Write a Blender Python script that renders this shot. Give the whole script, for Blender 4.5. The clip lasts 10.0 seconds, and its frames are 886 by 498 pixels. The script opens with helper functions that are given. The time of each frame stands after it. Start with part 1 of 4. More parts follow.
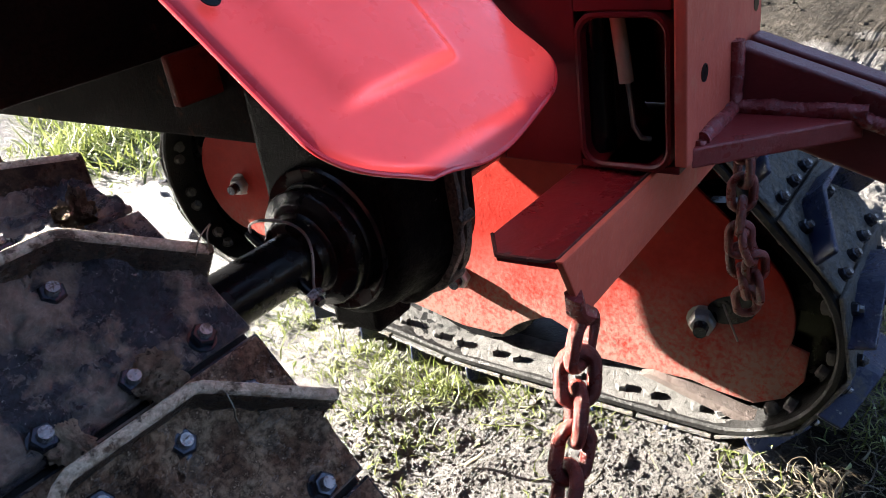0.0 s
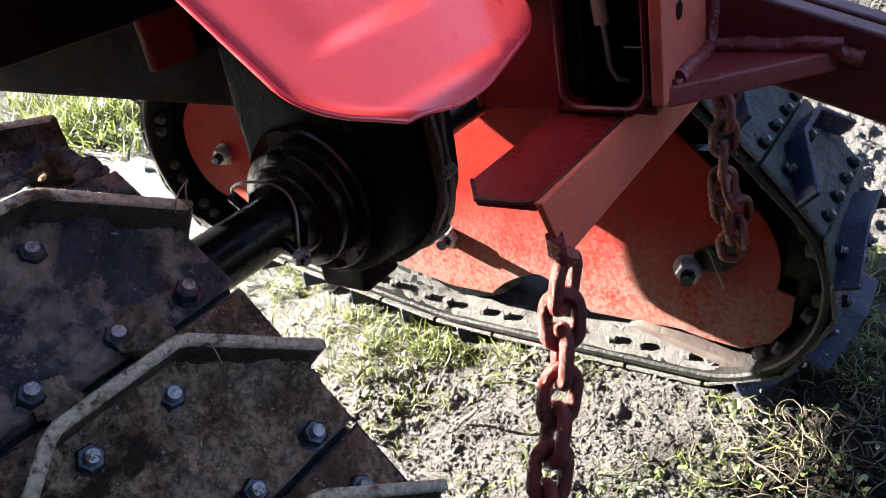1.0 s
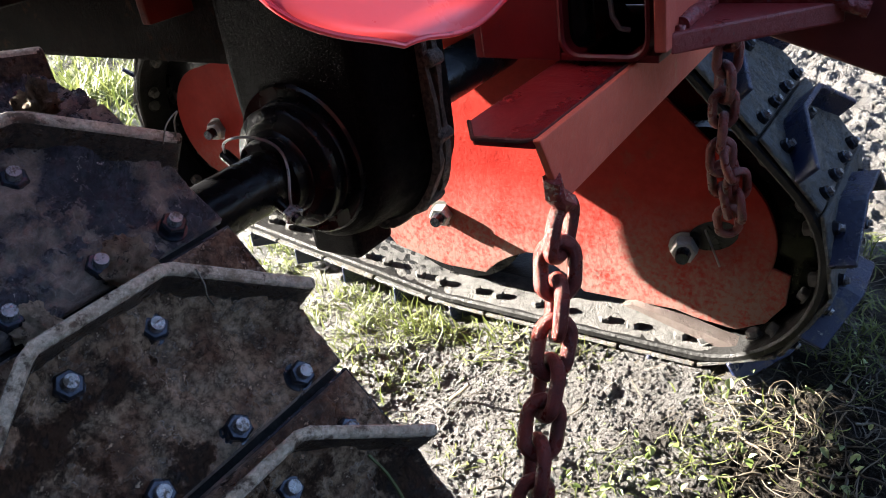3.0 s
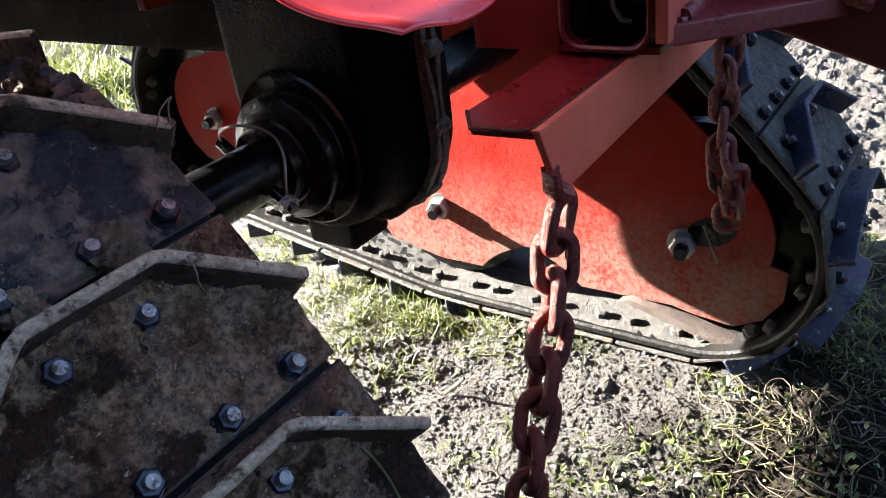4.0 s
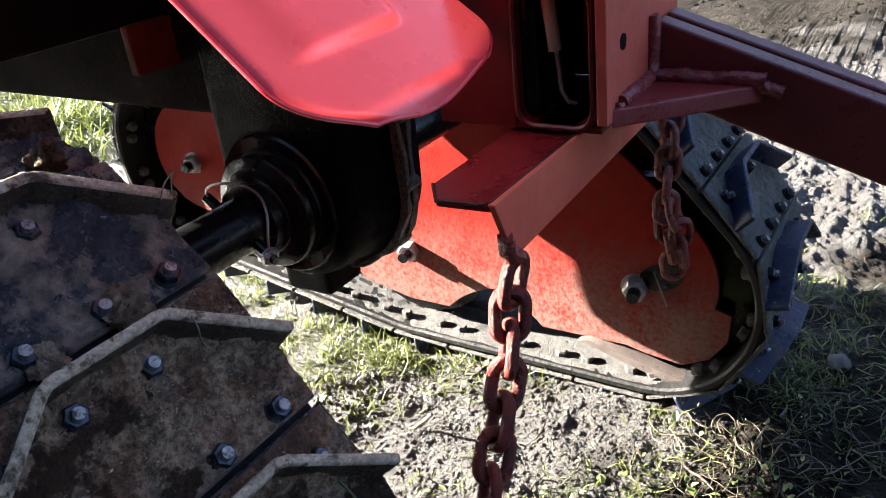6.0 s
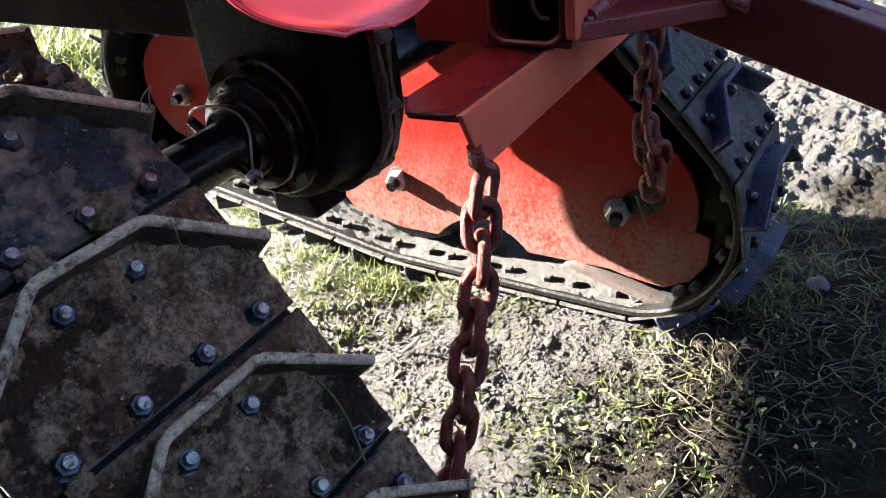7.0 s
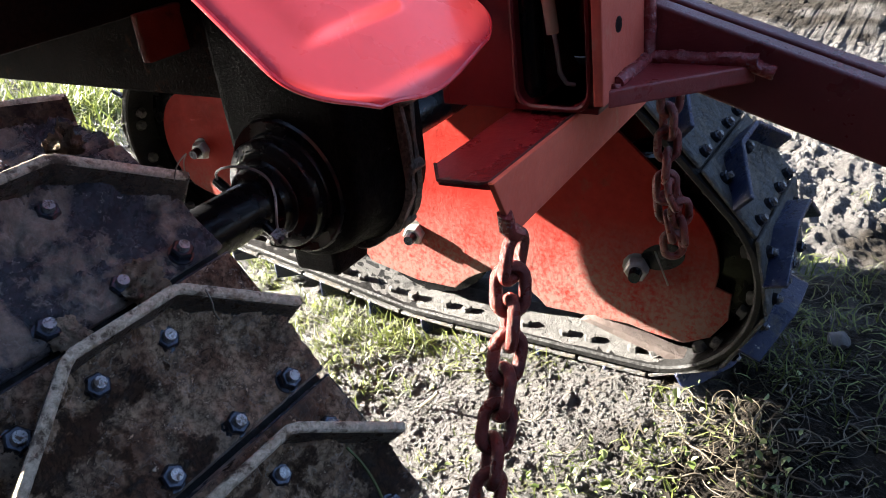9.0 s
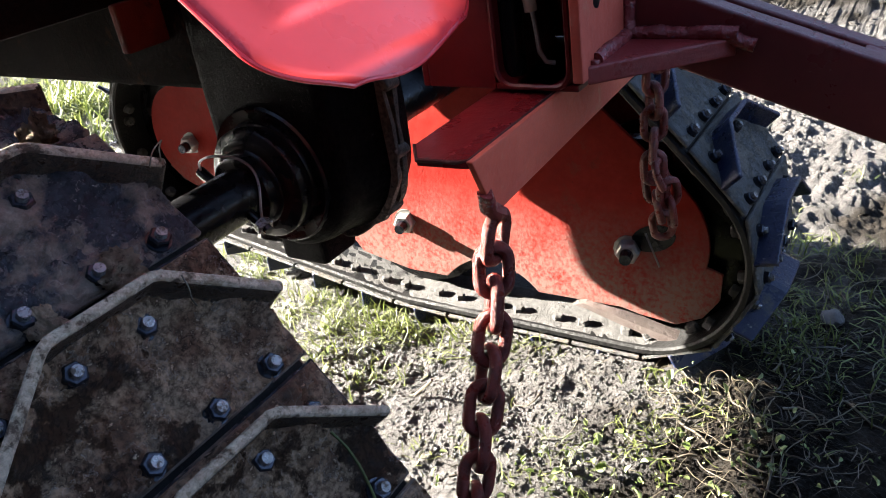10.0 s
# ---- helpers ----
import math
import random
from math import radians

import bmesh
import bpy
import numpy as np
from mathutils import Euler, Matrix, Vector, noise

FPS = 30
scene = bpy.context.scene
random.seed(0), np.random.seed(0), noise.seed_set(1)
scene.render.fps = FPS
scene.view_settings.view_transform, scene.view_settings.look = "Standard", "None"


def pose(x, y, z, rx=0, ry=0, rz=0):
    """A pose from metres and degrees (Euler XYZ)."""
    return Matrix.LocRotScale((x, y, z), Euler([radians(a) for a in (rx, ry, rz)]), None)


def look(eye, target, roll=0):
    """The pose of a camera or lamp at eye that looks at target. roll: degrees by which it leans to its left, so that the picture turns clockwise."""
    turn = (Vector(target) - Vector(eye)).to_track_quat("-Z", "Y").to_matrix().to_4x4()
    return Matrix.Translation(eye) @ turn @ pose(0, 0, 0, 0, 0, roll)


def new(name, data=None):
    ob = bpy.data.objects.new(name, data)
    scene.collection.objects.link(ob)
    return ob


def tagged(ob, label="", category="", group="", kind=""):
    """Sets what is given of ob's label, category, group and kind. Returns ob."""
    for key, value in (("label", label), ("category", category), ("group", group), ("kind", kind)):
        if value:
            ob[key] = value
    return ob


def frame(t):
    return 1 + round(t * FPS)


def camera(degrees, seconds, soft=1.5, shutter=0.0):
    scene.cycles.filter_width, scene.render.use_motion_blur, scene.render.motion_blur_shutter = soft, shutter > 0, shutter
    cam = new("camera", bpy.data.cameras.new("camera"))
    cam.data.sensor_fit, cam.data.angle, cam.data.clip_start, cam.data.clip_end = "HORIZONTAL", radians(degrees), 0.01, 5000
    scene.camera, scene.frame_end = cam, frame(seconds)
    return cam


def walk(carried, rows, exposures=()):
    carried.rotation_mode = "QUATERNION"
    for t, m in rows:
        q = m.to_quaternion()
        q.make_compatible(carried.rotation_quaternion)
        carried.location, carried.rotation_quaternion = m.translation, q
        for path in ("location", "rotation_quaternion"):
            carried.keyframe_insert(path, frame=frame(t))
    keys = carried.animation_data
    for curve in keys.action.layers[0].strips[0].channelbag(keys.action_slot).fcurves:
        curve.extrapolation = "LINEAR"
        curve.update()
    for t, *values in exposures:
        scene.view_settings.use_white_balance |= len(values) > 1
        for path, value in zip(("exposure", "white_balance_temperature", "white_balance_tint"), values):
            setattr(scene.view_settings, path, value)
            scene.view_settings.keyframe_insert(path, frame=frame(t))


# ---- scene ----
cam = camera(58.0, 10.0, soft=0.95)
PATH = [
    (0, (0.0103, 0.0028, 0.7293), (0.7130, 0.5651, 0.2934), -8.52),
    (0.5, (0.0082, 0.0006, 0.7311), (0.7099, 0.5637, 0.2946), -8.95),
    (1, (0.0071, -0.0045, 0.7172), (0.6987, 0.5433, 0.2464), -10.64),
    (1.5, (-0.0101, -0.0073, 0.6903), (0.6657, 0.5220, 0.1773), -11.69),
    (2, (-0.0211, -0.0011, 0.6939), (0.6708, 0.5303, 0.2052), -10.49),
    (2.5, (-0.0083, -0.0032, 0.6889), (0.6884, 0.5365, 0.2162), -9.76),
    (4, (0.0020, -0.0013, 0.6788), (0.6966, 0.5359, 0.2002), -8.34),
    (4.5, (0.0002, -0.0002, 0.6795), (0.6932, 0.5396, 0.2016), -8.65),
    (5, (-0.0015, -0.0018, 0.6802), (0.6952, 0.5385, 0.2083), -9.10),
    (5.2, (-0.0027, -0.0017, 0.6865), (0.6979, 0.5474, 0.2307), -9.11),
    (6.3, (-0.0499, -0.0504, 0.7285), (0.6860, 0.4477, 0.2699), -6.10),
    (6.5, (-0.0555, -0.0584, 0.7272), (0.6594, 0.4469, 0.2440), -6.24),
    (7, (-0.0489, -0.0633, 0.7132), (0.6491, 0.4364, 0.2005), -7.59),
    (7.5, (-0.0503, -0.0624, 0.7180), (0.6585, 0.4418, 0.2245), -6.51),
    (8, (-0.0440, -0.0565, 0.7136), (0.6696, 0.4426, 0.2219), -6.66),
    (8.5, (-0.0484, -0.0521, 0.7176), (0.6715, 0.4519, 0.2404), -6.30),
    (9, (-0.0507, -0.0482, 0.7273), (0.6688, 0.4691, 0.2638), -7.58),
    (9.5, (-0.0507, -0.0503, 0.7297), (0.6656, 0.4655, 0.2597), -8.29),
    (10, (-0.0450, -0.0571, 0.7170), (0.6711, 0.4576, 0.2456), -9.00),
]
walk(cam, [(t, look(eye, target, roll)) for t, eye, target, roll in PATH])

# ---- sky, sun, exposure ----
SUN_EL, SUN_AZ = radians(21.0), radians(-13.0)
world = bpy.data.worlds.new("sky")
scene.world = world
world.use_nodes = True
wn = world.node_tree
sky = wn.nodes.new("ShaderNodeTexSky")
sky.sky_type, sky.sun_disc, sky.sun_elevation, sky.sun_rotation = "NISHITA", False, SUN_EL, SUN_AZ
wn.nodes["Background"].inputs["Strength"].default_value = 0.068
sky.air_density, sky.dust_density, sky.ozone_density = 0.42, 0.5, 0.5
wn.links.new(sky.outputs["Color"], wn.nodes["Background"].inputs["Color"])
sun = new("sun", bpy.data.lights.new("sun", "SUN"))
sun.data.energy, sun.data.angle, sun.data.color = 5.0, radians(0.6), (1.0, 0.965, 0.91)
to_sun = Vector((math.sin(SUN_AZ) * math.cos(SUN_EL), math.cos(SUN_AZ) * math.cos(SUN_EL), math.sin(SUN_EL)))
sun.matrix_world = look(to_sun * 20, (0, 0, 0))
scene.view_settings.exposure = 4.03
scene.view_settings.use_white_balance, scene.view_settings.white_balance_temperature, scene.view_settings.white_balance_tint = True, 6900, 10


# ---- materials ----
def surf(name, cols, scale=8.0, rough=(0.4, 0.6), metal=0.0, bump=0.2, bscale=60.0, dirt=None, coat=0.0, spec=0.5, shift=False, wear=None, grit=None, raised=0.0, deep=0.004, mottle=0.35):
    """Two-scale noise paint; dirt = (colour, cover 0..1, scale, roughness); wear = (colour, cover, scale, metal)."""
    m = bpy.data.materials.new(name)
    m.use_nodes = True
    nt = m.node_tree
    N, L = nt.nodes.new, nt.links.new
    bsdf = nt.nodes["Principled BSDF"]
    co = N("ShaderNodeTexCoord").outputs["Object"]
    if shift:
        add = N("ShaderNodeVectorMath")
        add.operation = "ADD"
        mul = N("ShaderNodeVectorMath")
        mul.operation = "SCALE"
        mul.inputs[0].default_value = (7.3, 3.1, 5.7)
        L(N("ShaderNodeObjectInfo").outputs["Random"], mul.inputs["Scale"])
        L(co, add.inputs[0])
        L(mul.outputs[0], add.inputs[1])
        co = add.outputs[0]

    def noise_at(s, detail=6.0, rgh=0.6):
        n = N("ShaderNodeTexNoise")
        n.inputs["Scale"].default_value, n.inputs["Detail"].default_value, n.inputs["Roughness"].default_value = s, detail, rgh
        L(co, n.inputs["Vector"])
        return n.outputs["Fac"]

    def ramp(fac, stops):
        r = N("ShaderNodeValToRGB")
        e = r.color_ramp.elements
        e[0].position, e[0].color = stops[0][0], (*stops[0][1], 1)
        e[1].position, e[1].color = stops[-1][0], (*stops[-1][1], 1)
        for p, c in stops[1:-1]:
            e.new(p).color = (*c, 1)
        L(fac, r.inputs["Fac"])
        return r.outputs["Color"]

    def mix(fac, a, b):
        x = N("ShaderNodeMix")
        x.data_type = "RGBA"
        L(fac, x.inputs["Factor"])
        L(a, x.inputs["A"])
        if isinstance(b, tuple):
            x.inputs["B"].default_value = (*b, 1)
        else:
            L(b, x.inputs["B"])
        return x.outputs["Result"]

    def g(v):
        return (v, v, v)

    big = noise_at(scale)
    fine = noise_at(bscale, 8.0, 0.65)
    n = len(cols)
    col = ramp(big, [(0.3 + 0.4 * i / max(1, n - 1), c) for i, c in enumerate(cols)])
    col = mix(ramp(fine, [(0.3 + 0.2 * max(0.0, mottle - 0.35), g(0.0)), (0.75 - 0.25 * max(0.0, mottle - 0.35), g(mottle))]), col, tuple(0.55 * v for v in cols[0]))
    rgh = ramp(noise_at(scale * 2.3), [(0.3, g(rough[0])), (0.7, g(rough[1]))])
    met = mask = None
    if wear:
        f = ramp(noise_at(wear[2], 9.0, 0.7), [(1.0 - wear[1], g(0.0)), (min(1.0, 1.05 - wear[1]), g(1.0))])
        col = mix(f, col, wear[0])
        if wear[3]:
            met = f
    if dirt:
        f = mask = ramp(noise_at(dirt[2], 9.0, 0.68), [(0.7 - 0.45 * dirt[1], g(0.0)), ((0.76 if len(dirt) > 4 else 0.82) - 0.45 * dirt[1], g(0.95))])
        dcol = ramp(noise_at(dirt[2] * 5, 9.0, 0.75), [(0.32, tuple(0.35 * v for v in dirt[0])), (0.68, tuple(1.3 * v for v in dirt[0]))])
        col = mix(f, col, dcol)
        rgh = mix(f, rgh, g(dirt[3]))
        if not met:
            bsdf.inputs["Metallic"].default_value = metal
    L(col, bsdf.inputs["Base Color"])
    L(rgh, bsdf.inputs["Roughness"])
    if met:
        L(met, bsdf.inputs["Metallic"])
    else:
        bsdf.inputs["Metallic"].default_value = metal
    bsdf.inputs["Coat Weight"].default_value = coat
    bsdf.inputs["Coat Roughness"].default_value = 0.12
    bsdf.inputs["Specular IOR Level"].default_value = spec
    if bump:
        def plus(a, b_, gain):
            t = N("ShaderNodeMath")
            t.operation = "MULTIPLY_ADD"
            L(b_, t.inputs[0])
            t.inputs[1].default_value = gain
            L(a, t.inputs[2])
            return t.outputs[0]

        height = plus(fine, noise_at(bscale * 0.25, 4.0), 1.0)
        if grit:
            height = plus(height, noise_at(grit[0], 10.0, 0.75), grit[1])
        if mask is not None and raised:
            height = plus(height, mask, raised)
        b = N("ShaderNodeBump")
        b.inputs["Strength"].default_value, b.inputs["Distance"].default_value = bump, deep
        L(height, b.inputs["Height"])
        L(b.outputs["Normal"], bsdf.inputs["Normal"])
        L(b.outputs["Normal"], bsdf.inputs["Coat Normal"])
    return m


M = dict(
    fender=surf("fender_red_paint", [(0.8, 0.042, 0.058), (0.86, 0.06, 0.074), (0.83, 0.046, 0.06)], 9, (0.22, 0.36), 0, 0.03, 25, coat=0.25, spec=0.4, wear=((0.03, 0.02, 0.02), 0.27, 34, 0)),
    plate=surf("side_plate_red_paint", [(0.185, 0.0125, 0.0095), (0.245, 0.021, 0.0155), (0.2, 0.0155, 0.0117)], 7, (0.45, 0.65), 0, 0.25, 90, dirt=((0.17, 0.055, 0.04), 0.2, 9, 0.9), wear=((0.03, 0.015, 0.011), 0.34, 110, 0), grit=(300, 0.8), spec=0.03),
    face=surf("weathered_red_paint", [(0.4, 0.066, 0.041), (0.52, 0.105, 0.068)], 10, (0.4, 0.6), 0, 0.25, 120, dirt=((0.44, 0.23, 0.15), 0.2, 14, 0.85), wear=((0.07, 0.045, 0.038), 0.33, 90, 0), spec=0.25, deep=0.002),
    # crossbar: light on the leg and shade on the flange are in these colours
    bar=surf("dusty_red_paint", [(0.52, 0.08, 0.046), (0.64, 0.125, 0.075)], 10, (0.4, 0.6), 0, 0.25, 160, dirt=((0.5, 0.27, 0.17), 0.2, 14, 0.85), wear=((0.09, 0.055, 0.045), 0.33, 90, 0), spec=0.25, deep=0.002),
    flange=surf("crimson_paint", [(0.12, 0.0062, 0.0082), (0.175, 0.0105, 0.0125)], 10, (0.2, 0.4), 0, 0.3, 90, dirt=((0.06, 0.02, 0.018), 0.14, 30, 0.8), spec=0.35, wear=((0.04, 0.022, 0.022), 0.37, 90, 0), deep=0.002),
    drawbar=surf("purplish_red_paint", [(0.105, 0.0145, 0.0165), (0.165, 0.027, 0.028)], 9, (0.24, 0.42), 0, 0.35, 110, dirt=((0.17, 0.06, 0.05), 0.1, 26, 0.8), spec=0.5, wear=((0.2, 0.13, 0.12), 0.33, 120, 0), grit=(400, 0.8), deep=0.002),
    gusset=surf("crimson_gusset_paint", [(0.19, 0.017, 0.018), (0.26, 0.03, 0.028)], 14, (0.24, 0.42), 0, 0.4, 110, spec=0.45, wear=((0.12, 0.05, 0.045), 0.35, 90, 0), grit=(400, 0.8), deep=0.002),
    plate_end=surf("rust_red_paint", [(0.075, 0.009, 0.005), (0.13, 0.02, 0.01)], 30, (0.5, 0.7), 0, 0.4, 120, dirt=((0.03, 0.014, 0.01), 0.25, 40, 0.8), spec=0.1),
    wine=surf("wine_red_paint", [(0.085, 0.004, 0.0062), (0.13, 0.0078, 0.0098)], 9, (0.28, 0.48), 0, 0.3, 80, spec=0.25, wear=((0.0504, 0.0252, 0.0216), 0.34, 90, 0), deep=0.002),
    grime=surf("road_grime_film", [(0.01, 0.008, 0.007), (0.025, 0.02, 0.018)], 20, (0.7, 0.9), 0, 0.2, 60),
    chip=surf("chipped_dark_edge", [(0.02, 0.012, 0.012), (0.07, 0.02, 0.018), (0.02, 0.013, 0.013)], 60, (0.5, 0.7), 0.0, 0.5, 150, spec=0.1),
    weld=surf("weld_bead", [(0.16, 0.018, 0.02), (0.26, 0.045, 0.045)], 60, (0.15, 0.35), 0.0, 0.9, 200, spec=0.5, wear=((0.16, 0.1, 0.14), 0.4, 110, 0), deep=0.0015),
    chain=surf("rusty_red_chain", [(0.1, 0.0108, 0.0076), (0.18, 0.021, 0.014), (0.065, 0.01, 0.0072)], 50, (0.22, 0.44), 0.0, 0.8, 260, dirt=((0.22, 0.085, 0.06), 0.04, 60, 0.6), wear=((0.2, 0.1, 0.075), 0.34, 120, 0), shift=True, grit=(600, 1.2), spec=0.4, deep=0.0015, mottle=0.6),
    iron=surf("blackened_steel", [(0.0028, 0.0028, 0.0035), (0.0063, 0.0063, 0.007)], 14, (0.15, 0.35), 0.0, 0.1, 90, dirt=((0.014, 0.0119, 0.0098), 0.08, 16, 0.8), spec=0.22),
    cast=surf("oily_gearbox_casting", [(0.0012, 0.001, 0.0012), (0.0075, 0.0056, 0.0056), (0.0016, 0.0013, 0.0015)], 20, (0.32, 0.6), 0.0, 1.0, 220, dirt=((0.03, 0.022, 0.0175), 0.1, 60, 0.7, 1), wear=((0.075, 0.07, 0.08), 0.33, 120, 0), spec=0.02, grit=(500, 1.6), deep=0.0014, mottle=0.95),
    seam=surf("dusty_oily_seam", [(0.022, 0.0165, 0.013), (0.12, 0.092, 0.07), (0.03, 0.023, 0.018)], 55, (0.3, 0.6), 0.0, 1.0, 220, dirt=((0.012, 0.009, 0.007), 0.28, 90, 0.5, 1), spec=0.35, grit=(500, 1.6), deep=0.0016, mottle=0.9),
    # near plates: mottle and pale flecks put grit, relief and glints into the colour
    grouser=surf("blue_black_steel_plate", [(0.016, 0.0175, 0.025), (0.052, 0.052, 0.062), (0.022, 0.0235, 0.031)], 22, (0.16, 0.36), 0.0, 1.0, 260, dirt=((0.24, 0.175, 0.135), 0.5, 17, 0.42, 1), wear=((0.55, 0.48, 0.42), 0.375, 300, 0), shift=True, grit=(800, 1.6), raised=0.9, spec=0.5, deep=0.0014, mottle=0.7),
    crust=surf("damp_brown_mud_crust", [(0.08755, 0.0475, 0.0306), (0.2678, 0.1492, 0.0918), (0.6386, 0.437, 0.2848), (0.2575, 0.1425, 0.0884), (0.07725, 0.04275, 0.02805)], 14, (0.12, 0.42), 0.0, 1.0, 200, dirt=((0.0515, 0.0266, 0.017), 0.4, 24, 0.16, 1), wear=((0.824, 0.589, 0.391), 0.4, 200, 0), shift=True, grit=(480, 2.4), raised=1.0, spec=0.55, deep=0.0032, mottle=0.9),
    pale=surf("dust_caked_steel_plate", [(0.0408, 0.0408, 0.0408), (0.092, 0.0896, 0.0816)], 20, (0.4, 0.6), 0.1, 0.9, 60, dirt=((0.145, 0.128, 0.104), 0.46, 48, 0.9, 1), shift=True, grit=(220, 1.0), raised=0.8),
    lug=surf("worn_steel_lug", [(0.034, 0.022, 0.015), (0.1, 0.067, 0.043), (0.045, 0.03, 0.02)], 60, (0.2, 0.42), 0.1, 1.0, 300, dirt=((0.012, 0.008, 0.0055), 0.36, 90, 0.4, 1), wear=((0.3, 0.21, 0.14), 0.37, 240, 0), shift=True, grit=(700, 1.8), raised=-0.8, spec=0.3, deep=0.0014, mottle=0.9),
    edge=surf("bright_worn_steel_edge", [(0.36, 0.27, 0.18), (0.74, 0.62, 0.46), (0.44, 0.34, 0.23)], 70, (0.2, 0.4), 0.1, 1.0, 350, dirt=((0.11, 0.072, 0.044), 0.34, 70, 0.5, 1), shift=True, grit=(800, 1.8), raised=-0.8, deep=0.0014, mottle=0.7),
    bluelug=surf("blue_painted_steel_lug", [(0.005, 0.0105, 0.038), (0.0095, 0.018, 0.06)], 16, (0.2, 0.4), 0.0, 0.6, 200, dirt=((0.11, 0.095, 0.075), 0.33, 34, 0.85), wear=((0.22, 0.2, 0.17), 0.38, 90, 0), shift=True, grit=(500, 1.0), spec=0.45, deep=0.0015),
    nut=surf("blackened_nut", [(0.022, 0.025, 0.036), (0.055, 0.058, 0.07)], 40, (0.15, 0.3), 0.7, 0.4, 150, dirt=((0.07, 0.05, 0.036), 0.14, 60, 0.7), shift=True, spec=0.5, deep=0.0015),
    bolt=surf("galvanised_bolt", [(0.16, 0.16, 0.165), (0.36, 0.355, 0.345)], 160, (0.2, 0.4), 0.7, 1.0, 400, dirt=((0.085, 0.0646, 0.0476), 0.38, 240, 0.7, 1), shift=True, deep=0.0008),
    rubber=surf("black_rubber_belt", [(0.005, 0.005, 0.005), (0.01, 0.0096, 0.0092)], 12, (0.4, 0.7), 0, 0.5, 200, dirt=((0.06, 0.056, 0.052), 0.16, 26, 0.8), spec=0.25),
    film=surf("dried_mud_film", [(0.062, 0.0595, 0.056), (0.106, 0.101, 0.095), (0.036, 0.0345, 0.033)], 30, (0.75, 0.9), 0, 1.0, 90, dirt=((0.027, 0.0255, 0.024), 0.3, 30, 0.9), grit=(300, 1.2), mottle=0.6),
    caked=surf("mud_bank_on_belt", [(0.075, 0.05, 0.042), (0.11, 0.085, 0.073)], 30, (0.7, 0.9), 0, 1.0, 90, dirt=((0.05, 0.036, 0.03), 0.3, 60, 0.9), grit=(260, 2.0), deep=0.002),
    mud=surf("dried_mud", [(0.34, 0.22, 0.14), (0.6, 0.43, 0.28), (0.28, 0.18, 0.11)], 90, (0.75, 0.95), 0, 1.0, 150, dirt=((0.07, 0.042, 0.026), 0.3, 160, 0.9, 1), shift=True, grit=(350, 2.4), deep=0.006, mottle=0.7),
    zinc=surf("zinc_plated_nut", [(0.294, 0.294, 0.28), (0.42, 0.413, 0.392)], 40, (0.25, 0.4), 0.5, 0.3, 150, dirt=((0.14, 0.119, 0.098), 0.25, 60, 0.8)),
    frame=surf("rusty_dark_frame", [(0.003, 0.0021, 0.0021), (0.012, 0.0054, 0.0039), (0.004, 0.0027, 0.0024)], 9, (0.65, 0.85), 0.0, 0.8, 200, dirt=((0.1, 0.036, 0.016), 0.24, 16, 0.9), spec=0.04, grit=(300, 1.5), deep=0.002, mottle=0.8),
    sky_block=surf("black_tarred_timber", [(0.01, 0.009, 0.008), (0.022, 0.02, 0.018)], 4, (0.7, 0.9), 0, 0.4, 60, spec=0.1),
    stone=surf("grey_field_stone", [(0.06, 0.054, 0.0492), (0.102, 0.093, 0.084)], 40, (0.7, 0.9), 0, 0.8, 120, deep=0.0015),
    rod=surf("bare_wooden_rod", [(0.42, 0.29, 0.185), (0.52, 0.38, 0.26)], 30, (0.5, 0.7), 0, 0.2, 120),
    wire=surf("steel_wire", [(0.25, 0.24, 0.23), (0.35, 0.34, 0.33)], 40, (0.25, 0.4), 0.8, 0.1, 100),
)


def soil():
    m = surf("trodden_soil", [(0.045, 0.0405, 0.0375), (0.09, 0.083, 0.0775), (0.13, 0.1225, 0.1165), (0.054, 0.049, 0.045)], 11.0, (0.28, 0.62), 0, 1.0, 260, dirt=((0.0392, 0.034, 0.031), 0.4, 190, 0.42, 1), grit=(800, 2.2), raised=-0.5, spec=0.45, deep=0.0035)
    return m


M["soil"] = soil()


